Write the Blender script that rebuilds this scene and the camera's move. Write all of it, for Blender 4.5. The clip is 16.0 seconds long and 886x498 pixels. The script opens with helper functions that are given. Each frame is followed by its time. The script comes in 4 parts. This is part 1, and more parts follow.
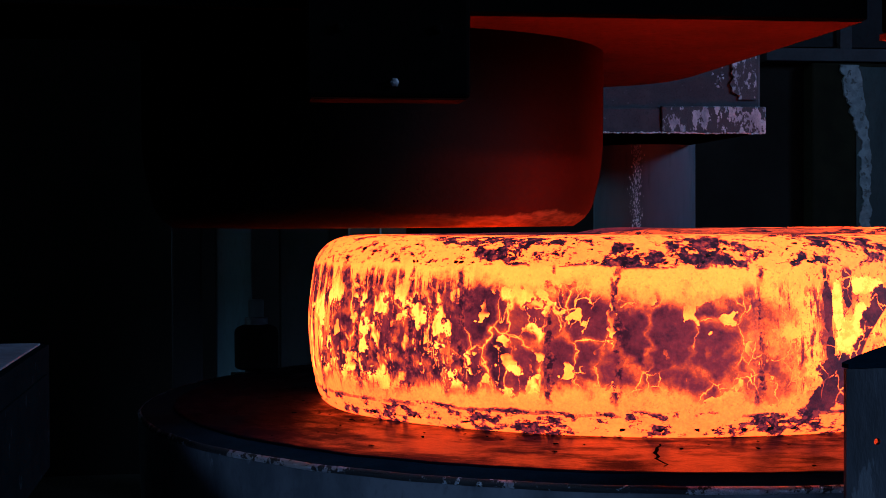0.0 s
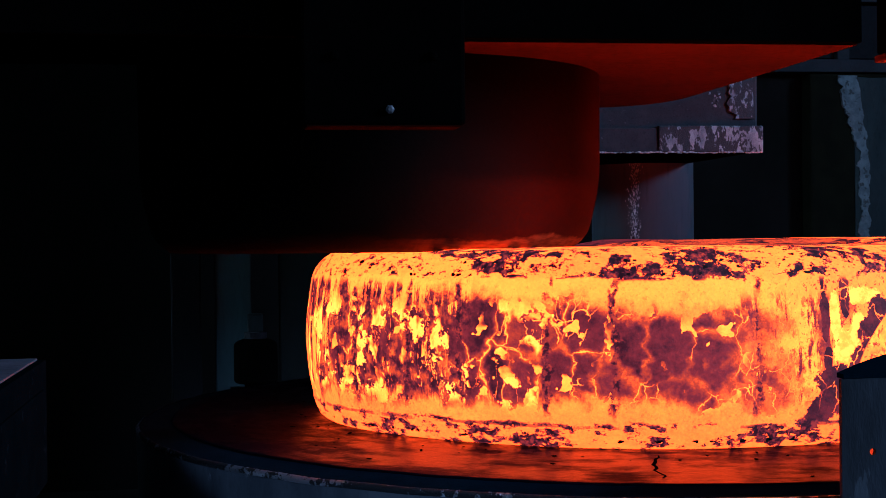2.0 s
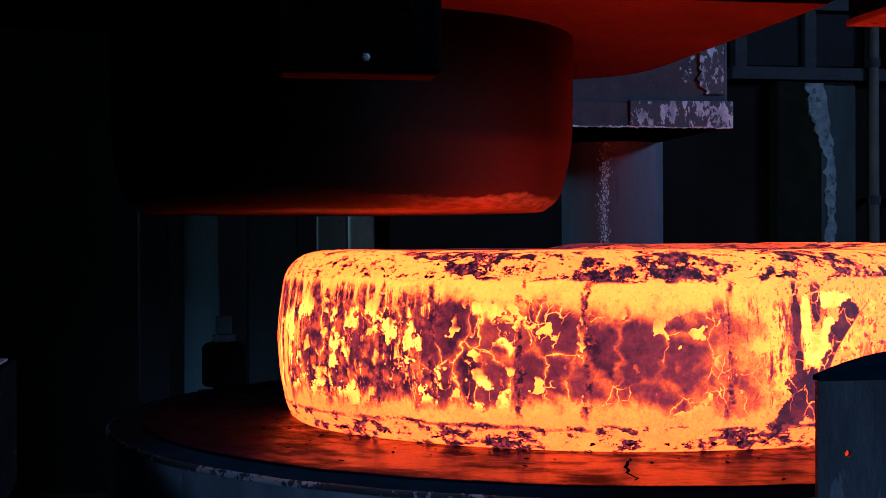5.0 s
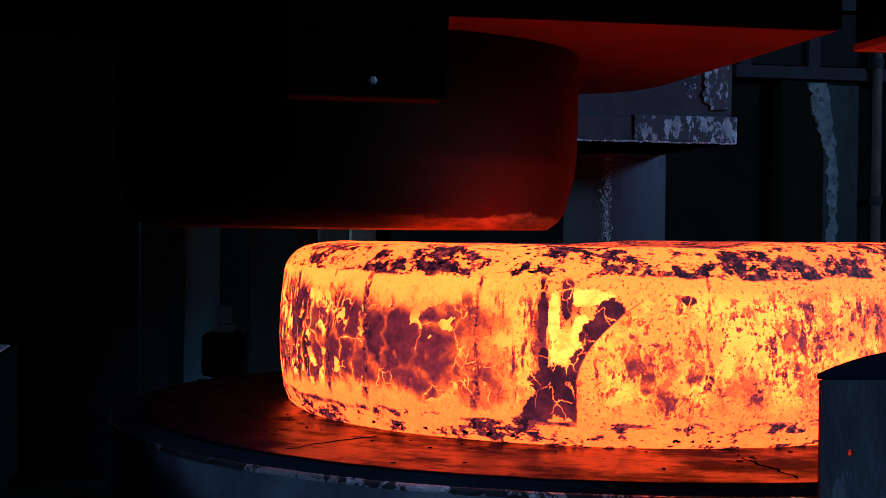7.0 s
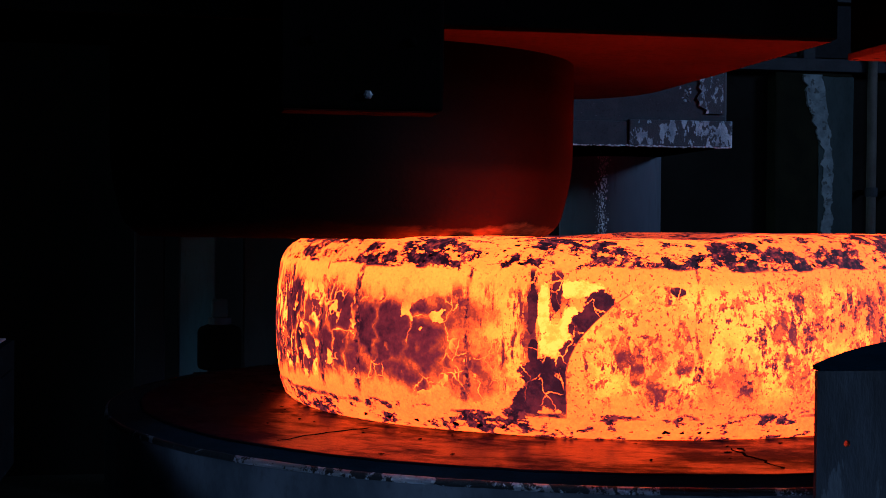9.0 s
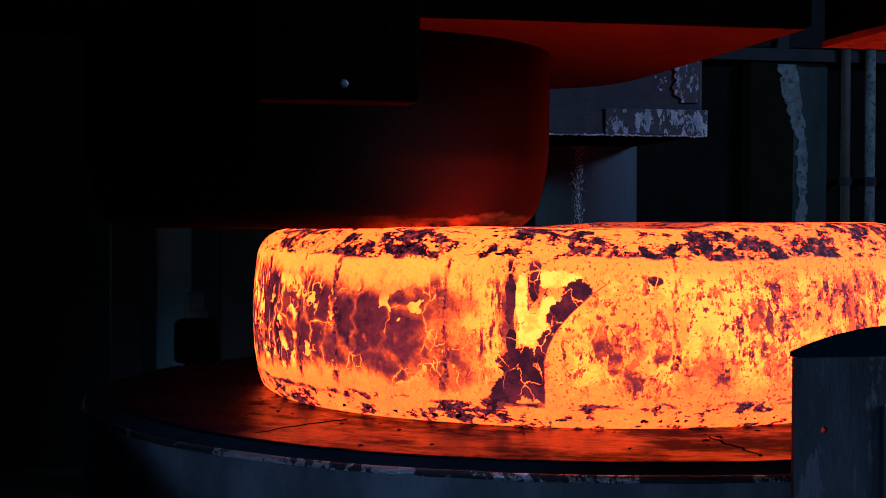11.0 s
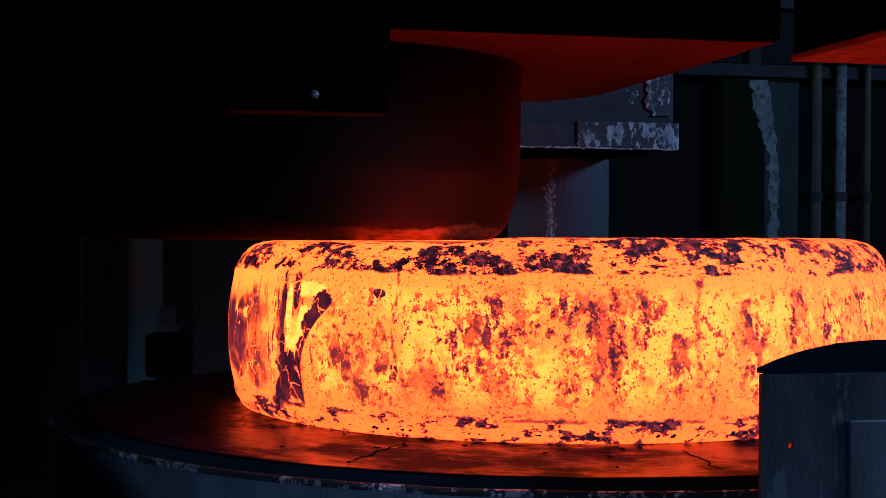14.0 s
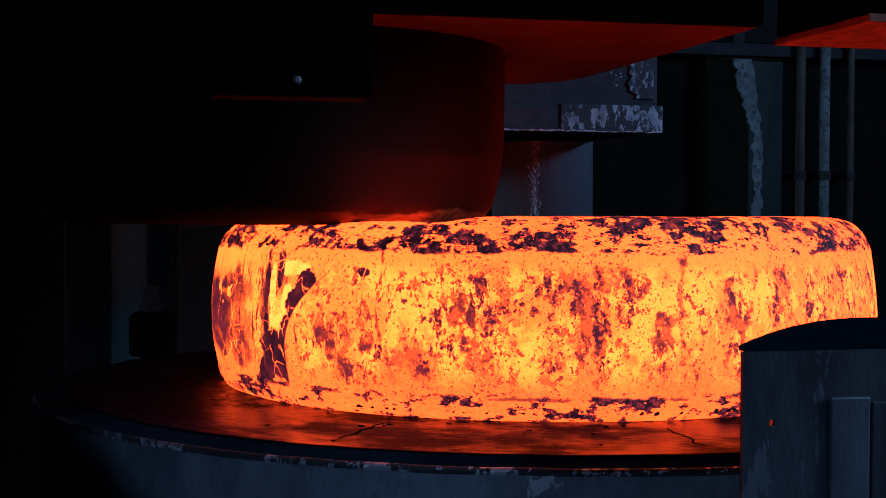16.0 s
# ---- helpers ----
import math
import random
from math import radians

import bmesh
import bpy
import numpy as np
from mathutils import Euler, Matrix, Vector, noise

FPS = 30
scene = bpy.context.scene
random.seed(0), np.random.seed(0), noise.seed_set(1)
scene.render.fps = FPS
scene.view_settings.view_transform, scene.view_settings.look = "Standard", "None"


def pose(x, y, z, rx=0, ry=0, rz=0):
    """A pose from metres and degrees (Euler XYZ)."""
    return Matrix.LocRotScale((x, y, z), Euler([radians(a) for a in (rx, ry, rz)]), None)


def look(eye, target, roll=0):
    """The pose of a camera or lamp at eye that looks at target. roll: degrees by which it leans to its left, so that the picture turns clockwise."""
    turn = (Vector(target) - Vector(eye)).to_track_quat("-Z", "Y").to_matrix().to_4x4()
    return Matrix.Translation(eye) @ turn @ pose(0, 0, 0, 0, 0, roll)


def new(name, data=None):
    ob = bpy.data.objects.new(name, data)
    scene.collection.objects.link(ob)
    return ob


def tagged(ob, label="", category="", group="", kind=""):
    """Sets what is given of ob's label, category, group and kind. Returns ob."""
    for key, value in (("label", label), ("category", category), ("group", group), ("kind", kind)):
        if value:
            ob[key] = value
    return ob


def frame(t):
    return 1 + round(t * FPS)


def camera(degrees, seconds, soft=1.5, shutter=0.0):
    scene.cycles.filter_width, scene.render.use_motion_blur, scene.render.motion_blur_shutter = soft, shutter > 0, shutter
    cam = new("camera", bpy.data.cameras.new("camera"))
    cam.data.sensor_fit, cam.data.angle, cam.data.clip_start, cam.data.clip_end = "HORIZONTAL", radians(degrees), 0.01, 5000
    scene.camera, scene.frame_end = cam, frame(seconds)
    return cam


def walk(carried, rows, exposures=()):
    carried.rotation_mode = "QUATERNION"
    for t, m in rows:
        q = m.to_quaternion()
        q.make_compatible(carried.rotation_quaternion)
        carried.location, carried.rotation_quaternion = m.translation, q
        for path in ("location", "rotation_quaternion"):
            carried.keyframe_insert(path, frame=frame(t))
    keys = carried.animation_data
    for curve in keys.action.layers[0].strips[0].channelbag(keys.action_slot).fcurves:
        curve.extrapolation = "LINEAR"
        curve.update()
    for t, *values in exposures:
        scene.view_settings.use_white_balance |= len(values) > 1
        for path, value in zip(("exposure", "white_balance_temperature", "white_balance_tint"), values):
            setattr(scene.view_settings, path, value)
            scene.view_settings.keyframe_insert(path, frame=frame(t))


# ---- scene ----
cam = camera(35.21, 16.0, soft=0.9)
walk(cam, [
    (0.0, look((-1.0048, -3.3189, 1.2645), (-0.5440, -0.3550, 1.2104), -0.29)),
    (0.5, look((-1.0030, -3.3195, 1.2639), (-0.5450, -0.3550, 1.2197), -0.48)),
    (1.0, look((-0.9988, -3.3207, 1.2644), (-0.5502, -0.3547, 1.2317), -0.66)),
    (1.5, look((-0.9951, -3.3219, 1.2653), (-0.5458, -0.3558, 1.2371), -0.81)),
    (2.0, look((-0.9959, -3.3216, 1.2636), (-0.5372, -0.3570, 1.2379), -0.65)),
    (2.5, look((-0.9977, -3.3211, 1.2639), (-0.5438, -0.3557, 1.2410), -0.69)),
    (3.0, look((-1.0011, -3.3201, 1.2629), (-0.5579, -0.3531, 1.2385), -0.52)),
    (5.5, look((-1.0173, -3.3151, 1.2571), (-0.4724, -0.3650, 1.2431), -0.19)),
    (6.0, look((-1.0213, -3.3139, 1.2575), (-0.4991, -0.3597, 1.2365), 0.34)),
    (6.5, look((-1.0226, -3.3135, 1.2572), (-0.4917, -0.3609, 1.2345), 0.93)),
    (7.0, look((-1.0228, -3.3134, 1.2559), (-0.4879, -0.3616, 1.2277), 0.66)),
    (7.5, look((-1.0244, -3.3129, 1.2552), (-0.4828, -0.3624, 1.2198), 0.67)),
    (8.0, look((-1.0224, -3.3135, 1.2545), (-0.4784, -0.3635, 1.2144), 0.51)),
    (8.5, look((-1.0217, -3.3138, 1.2550), (-0.4721, -0.3648, 1.2148), 0.55)),
    (9.0, look((-1.0235, -3.3132, 1.2551), (-0.4790, -0.3633, 1.2112), 0.51)),
    (11.3, look((-1.0261, -3.3124, 1.2515), (-0.4097, -0.3771, 1.1889), 0.03)),
    (11.5, look((-1.0261, -3.3124, 1.2515), (-0.3909, -0.3811, 1.1889), 0.03)),
    (12.0, look((-1.0220, -3.3137, 1.2522), (-0.3725, -0.3853, 1.1988), -0.04)),
    (12.5, look((-1.0213, -3.3139, 1.2506), (-0.3769, -0.3844, 1.1959), 0.40)),
    (13.0, look((-1.0220, -3.3136, 1.2519), (-0.3772, -0.3843, 1.1955), 0.49)),
    (13.5, look((-1.0217, -3.3137, 1.2542), (-0.3768, -0.3842, 1.2084), 0.61)),
    (14.0, look((-1.0180, -3.3149, 1.2553), (-0.3698, -0.3859, 1.2243), 0.26)),
    (14.5, look((-1.0115, -3.3169, 1.2555), (-0.3674, -0.3870, 1.2224), -0.03)),
    (15.0, look((-1.0098, -3.3174, 1.2553), (-0.3563, -0.3898, 1.2113), -0.05)),
    (15.5, look((-1.0089, -3.3176, 1.2575), (-0.3358, -0.3948, 1.1933), -0.00)),
    (16.0, look((-1.0152, -3.3157, 1.2539), (-0.3354, -0.3947, 1.1787), 0.21)),
], exposures=[(0.0, 0.18, 6300, 10), (3.2, 0.20, 6300, 10), (4.6, 0.1, 6400, 10), (5.2, 0.56, 6000, 11), (5.6, 0.60, 6000, 11), (6.3, 0.42, 6100, 11), (7.0, 0.12, 6200, 10), (7.6, 0.0, 6400, 10), (9.2, -0.05, 6400, 10), (11.2, 0.0, 6300, 10), (12.0, 0.20, 6100, 11), (12.5, 0.18, 6000, 11), (13.0, 0.10, 6100, 11), (13.7, 0.0, 6200, 10), (14.5, -0.1, 6300, 10), (16.0, -0.15, 6300, 10)])


# ---- world and light ----
hall_air = bpy.data.worlds.new("hall_air")
scene.world = hall_air
hall_air.use_nodes = True
sky = hall_air.node_tree.nodes.new("ShaderNodeTexSky")
sky.sky_type, sky.sun_disc = "NISHITA", False
sky.sun_elevation, sky.sun_rotation = radians(35), radians(160)
hall_air.node_tree.links.new(sky.outputs[0], hall_air.node_tree.nodes["Background"].inputs[0])
hall_air.node_tree.nodes["Background"].inputs[1].default_value = 0.02


def added_light(name, eye, target, w, h, watts, colour, spread=180):
    lamp = bpy.data.lights.new(name, "AREA")
    lamp.shape, lamp.size, lamp.size_y, lamp.energy, lamp.color = "RECTANGLE", w, h, watts, colour
    lamp.spread = radians(spread)
    new(name, lamp).matrix_world = look(eye, target)


# cool lamps added out of view, behind the camera and at both sides
added_light("added_light", (3.2, -7.85, 4.2), (0.6, 1.0, 1.4), 3.6, 1.6, 75, (0.34, 0.58, 1.0))
added_light("added_light", (6.98, -3.6, 4.3), (0.6, 1.0, 1.6), 2.2, 1.5, 430, (0.42, 0.63, 1.0))
# narrow beams added to brighten the table's side and the posts at the back
added_light("added_light", (-5.0, -7.85, 4.2), (-0.75, -1.2, 0.35), 2.6, 0.6, 2.8, (0.40, 0.60, 1.0), 14)
added_light("added_light", (-13.95, 0.3, 4.2), (-0.6, 2.9, 1.2), 3.0, 2.0, 9, (0.42, 0.75, 0.95), 16)


# ---- node helpers ----
class Nodes:
    """A short way to write a material's node tree."""

    def __init__(self, name):
        self.mat = bpy.data.materials.new(name)
        self.mat.use_nodes = True
        self.tree = self.mat.node_tree
        self.bsdf = self.tree.nodes["Principled BSDF"]
        self.coords = self.tree.nodes.new("ShaderNodeTexCoord").outputs["Object"]

    def put(self, socket, value):
        if hasattr(value, "is_linked"):
            self.tree.links.new(value, socket)
        elif isinstance(value, tuple) and len(value) == 3 and socket.type == "RGBA":
            socket.default_value = (*value, 1)
        else:
            socket.default_value = value

    def math(self, op, a, b=0.0, c=0.0, clamp=False):
        n = self.tree.nodes.new("ShaderNodeMath")
        n.operation, n.use_clamp = op, clamp
        for s, v in zip(n.inputs, (a, b, c)):
            self.put(s, v)
        return n.outputs[0]

    def noise(self, scale, detail=4.0, rough=0.55, vec=None, distort=0.0):
        n = self.tree.nodes.new("ShaderNodeTexNoise")
        self.put(n.inputs["Vector"], vec or self.coords)
        for k, v in (("Scale", scale), ("Detail", detail), ("Roughness", rough), ("Distortion", distort)):
            self.put(n.inputs[k], v)
        return n.outputs["Fac"]

    def scaled(self, x, y, z, rz=0.0, vec=None):
        n = self.tree.nodes.new("ShaderNodeMapping")
        self.put(n.inputs["Vector"], vec or self.coords)
        n.inputs["Scale"].default_value = (x, y, z)
        n.inputs["Rotation"].default_value = (0, 0, rz)
        return n.outputs[0]

    def step(self, v, lo, hi, a=0.0, b=1.0):
        n = self.tree.nodes.new("ShaderNodeMapRange")
        n.interpolation_type = "SMOOTHSTEP"
        for s, x in zip(n.inputs, (v, lo, hi, a, b)):
            self.put(s, x)
        return n.outputs[0]

    def mix(self, fac, a, b):
        n = self.tree.nodes.new("ShaderNodeMix")
        n.data_type = "RGBA"
        for s, x in zip((n.inputs[0], n.inputs[6], n.inputs[7]), (fac, a, b)):
            self.put(s, x)
        return n.outputs[2]

    def lerp(self, fac, a, b):
        n = self.tree.nodes.new("ShaderNodeMix")
        for s, x in zip((n.inputs[0], n.inputs[2], n.inputs[3]), (fac, a, b)):
            self.put(s, x)
        return n.outputs[0]

    def ramp(self, fac, stops):
        n = self.tree.nodes.new("ShaderNodeValToRGB")
        e = n.color_ramp.elements
        while len(e) < len(stops):
            e.new(0.5)
        for el, (pos, col) in zip(e, stops):
            el.position, el.color = pos, (*col, 1)
        self.put(n.inputs[0], fac)
        return n.outputs[0]

    def bump(self, height, strength=0.3, distance=0.01):
        n = self.tree.nodes.new("ShaderNodeBump")
        n.inputs["Strength"].default_value, n.inputs["Distance"].default_value = strength, distance
        self.put(n.inputs["Height"], height)
        self.put(self.bsdf.inputs["Normal"], n.outputs[0])

    def done(self, colour, rough=0.6, metal=0.0, gloss=0.5):
        self.put(self.bsdf.inputs["Specular IOR Level"], gloss)
        self.put(self.bsdf.inputs["Base Color"], colour)
        self.put(self.bsdf.inputs["Roughness"], rough)
        self.put(self.bsdf.inputs["Metallic"], metal)
        return self.mat


def worn(name, base, other, wear=None, scale=6.0, rough=0.6, metal=0.0, amount=0.62, bump=0.25, stretch=1.0, gloss=0.4):
    """A surface of two mixed tones with fine grain, and chipped patches of a third."""
    n = Nodes(name)
    v = n.scaled(1, 1, stretch)
    tone = n.noise(scale, 5, 0.6, v)
    fine = n.noise(scale * 14, 3, 0.6, v)
    col = n.mix(n.step(tone, 0.35, 0.65), base, other)
    col = n.mix(n.math("MULTIPLY", n.step(fine, 0.5, 0.75), 0.5), col, tuple(c * 0.45 for c in base))
    if wear:
        chip = n.step(n.noise(scale * 1.7, 8, 0.66, v), amount, amount + 0.03)
        col = n.mix(chip, col, wear)
    n.bump(n.math("ADD", n.math("MULTIPLY", tone, 0.6), n.math("MULTIPLY", fine, 0.4)), bump, 0.006)
    return n.done(col, n.lerp(fine, rough - 0.12, rough + 0.15), metal, gloss)


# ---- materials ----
# darker than real steel: the shade on the press is put into this black
BLACK_STEEL = worn("shadow_black_steel", (0.0016, 0.0015, 0.0015), (0.0024, 0.0022, 0.0022), None, 5, 0.9, 0.0, gloss=0.0)
PLATE_RUST = worn("rusty_plate_steel", (0.082, 0.0155, 0.007), (0.058, 0.0115, 0.0055), None, 4, 0.9, gloss=0.1)
LIP = worn("glow_red_lip", (0.020, 0.0030, 0.0020), (0.008, 0.0016, 0.0013), None, 9, 0.9, gloss=0.02)
SCALE_RUST = worn("scaly_rust", (0.24, 0.075, 0.055), (0.15, 0.042, 0.03), (0.045, 0.012, 0.009), 22, 0.9, 0, 0.60, 0.6)
BRACKET = worn("dark_blue_grey_paint", (0.026, 0.033, 0.047), (0.037, 0.046, 0.062), (0.07, 0.085, 0.11), 12, 0.7, 0, 0.62, gloss=0.1)
CHIPPED = worn("chipped_pale_paint", (0.15, 0.22, 0.30), (0.34, 0.46, 0.58), (0.030, 0.040, 0.058), 24, 0.6, 0, 0.47, 0.9, 0.6, 0.2)
COLUMN = worn("greasy_column_steel", (0.095, 0.115, 0.155), (0.062, 0.078, 0.110), (0.040, 0.048, 0.066), 3, 0.42, 0.10, 0.66, 0.1, 0.15)
GREASE = worn("dried_grease_beads", (0.55, 0.62, 0.75), (0.30, 0.34, 0.42), None, 60, 0.4)
POST = worn("scuffed_blue_grey_steel", (0.028, 0.038, 0.052), (0.010, 0.014, 0.020), (0.05, 0.066, 0.085), 10, 0.5, 0.1, 0.61, 0.4, 0.3, 0.25)
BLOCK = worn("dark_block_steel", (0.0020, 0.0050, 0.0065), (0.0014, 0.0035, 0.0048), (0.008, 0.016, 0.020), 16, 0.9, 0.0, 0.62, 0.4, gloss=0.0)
POST_STRIP = worn("bare_steel_strip", (0.075, 0.10, 0.13), (0.035, 0.048, 0.065), None, 12, 0.45, 0.4, 0.6, 0.3, 0.3)
# the walls' lack of light is put into a near-black colour
CONCRETE = worn("unlit_dark_concrete", (0.004, 0.004, 0.004), (0.0065, 0.006, 0.006), None, 2, 0.95, gloss=0.05)
FLOOR = worn("oily_floor", (0.012, 0.011, 0.011), (0.02, 0.018, 0.018), None, 1.5, 0.8, gloss=0.1)
PLASTER = worn("peeling_whitewash", (0.11, 0.145, 0.17), (0.060, 0.082, 0.098), (0.030, 0.040, 0.046), 18, 0.9, 0, 0.55, 0.5)
OLIVE = worn("mossy_dark_plaster", (0.0070, 0.0075, 0.0045), (0.0035, 0.004, 0.003), None, 8, 0.95, gloss=0.05)
FRAME = worn("dark_painted_frame_steel", (0.018, 0.021, 0.028), (0.012, 0.014, 0.019), None, 5, 0.8, gloss=0.15)
PANEL = worn("dark_sheet_panel", (0.006, 0.0072, 0.010), (0.004, 0.0052, 0.007), None, 3, 0.8, gloss=0.1)
PIPE = worn("dusty_pipe", (0.05, 0.047, 0.047), (0.034, 0.032, 0.032), None, 10, 0.7, gloss=0.2)
TEAL = worn("faded_teal_paint", (0.050, 0.095, 0.110), (0.032, 0.062, 0.075), None, 6, 0.8, 0, 0.6, 0.2, 0.2, 0.1)
GREY = worn("dull_grey_paint", (0.085, 0.10, 0.10), (0.055, 0.066, 0.068), (0.02, 0.024, 0.024), 7, 0.85, 0, 0.58, 0.3, 0.2, 0.1)
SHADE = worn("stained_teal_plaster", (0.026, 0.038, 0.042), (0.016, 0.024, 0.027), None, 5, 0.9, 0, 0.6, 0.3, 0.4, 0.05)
PALE = worn("pale_grey_paint", (0.22, 0.32, 0.33), (0.14, 0.21, 0.22), (0.05, 0.07, 0.075), 8, 0.8, 0, 0.60, 0.3, 0.25, 0.1)
BLOCK_EDGE = worn("rubbed_block_edge", (0.05, 0.045, 0.05), (0.025, 0.024, 0.028), None, 20, 0.55, 0.2)
BOLT = worn("bright_worn_bolt", (0.13, 0.15, 0.18), (0.07, 0.08, 0.10), None, 60, 0.45, 0.4)


def die_material():
    """Die steel with ragged pale scale; glow fading from right to left painted in."""
    n = Nodes("die_steel_painted_glow")
    sep = n.tree.nodes.new("ShaderNodeSeparateXYZ")
    n.put(sep.inputs[0], n.coords)
    x, z = sep.outputs[0], sep.outputs[2]
    tone = n.noise(5, 6, 0.6)
    fine = n.noise(70, 4, 0.6)
    # leftward fall-off of the forging's glow, put into the colour
    glow_side = n.step(n.math("ADD", x, n.math("MULTIPLY", n.math("SUBTRACT", tone, 0.5), 0.3)), -0.08, 0.50)
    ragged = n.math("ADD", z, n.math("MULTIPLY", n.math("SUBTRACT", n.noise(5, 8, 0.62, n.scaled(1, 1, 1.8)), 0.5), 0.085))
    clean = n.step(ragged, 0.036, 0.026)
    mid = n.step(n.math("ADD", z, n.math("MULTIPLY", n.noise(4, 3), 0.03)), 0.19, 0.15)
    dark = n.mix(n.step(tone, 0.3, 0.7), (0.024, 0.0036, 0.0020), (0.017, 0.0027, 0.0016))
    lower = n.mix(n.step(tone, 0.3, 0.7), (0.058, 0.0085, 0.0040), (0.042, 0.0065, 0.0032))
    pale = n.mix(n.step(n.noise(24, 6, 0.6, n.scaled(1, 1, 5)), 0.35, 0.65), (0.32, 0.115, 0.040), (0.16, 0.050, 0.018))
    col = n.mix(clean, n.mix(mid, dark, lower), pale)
    col = n.mix(glow_side, n.mix(clean, (0.0016, 0.0013, 0.0013), (0.009, 0.0022, 0.0018)), col)
    # the glow along the right edge, also in the colour
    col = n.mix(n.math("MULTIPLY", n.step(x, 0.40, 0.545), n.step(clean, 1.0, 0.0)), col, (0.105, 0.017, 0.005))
    n.bump(fine, 0.25, 0.004)
    return n.done(col, 0.8, 0.0, 0.07)


def table_material():
    """Turntable steel: dark mill scale with scuffs, concentric wear and spilt scale dust."""
    n = Nodes("scuffed_turntable_steel")
    sep = n.tree.nodes.new("ShaderNodeSeparateXYZ")
    n.put(sep.inputs[0], n.coords)
    r = n.math("SQRT", n.math("ADD", n.math("POWER", sep.outputs[0], 2.0), n.math("POWER", sep.outputs[1], 2.0)))
    ring = n.tree.nodes.new("ShaderNodeCombineXYZ")
    n.put(ring.inputs[0], n.math("MULTIPLY", r, 22.0))
    n.put(ring.inputs[1], n.math("MULTIPLY", n.math("ARCTAN2", sep.outputs[1], sep.outputs[0]), 7.0))
    n.put(ring.inputs[2], n.math("MULTIPLY", sep.outputs[2], 12.0))
    streak = n.noise(1.0, 6, 0.65, ring.outputs[0])
    tone = n.noise(5, 6, 0.62)
    fine = n.noise(90, 4, 0.6)
    col = n.mix(n.step(tone, 0.35, 0.65), (0.0032, 0.0045, 0.0110), (0.0015, 0.0025, 0.0075))
    col = n.mix(n.math("MULTIPLY", n.step(streak, 0.50, 0.80), 0.6), col, (0.007, 0.0045, 0.008))
    col = n.mix(n.step(n.noise(14, 7, 0.66), 0.60, 0.64), col, (0.008, 0.007, 0.010))
    n.bump(n.math("ADD", n.math("MULTIPLY", streak, 0.3), n.math("ADD", n.math("MULTIPLY", tone, 0.6), n.math("MULTIPLY", fine, 0.35))), 0.45, 0.006)
    n.bsdf.inputs["Specular Tint"].default_value = (1.0, 0.30, 0.75, 1.0)
    polish = n.step(n.math("ADD", n.noise(4, 6, 0.65), n.math("MULTIPLY", n.math("SUBTRACT", streak, 0.5), 0.5)), 0.40, 0.62)
    return n.done(col, n.lerp(polish, 0.55, 0.32), 0.0, n.lerp(polish, 0.008, 0.062))


RED = 7.0


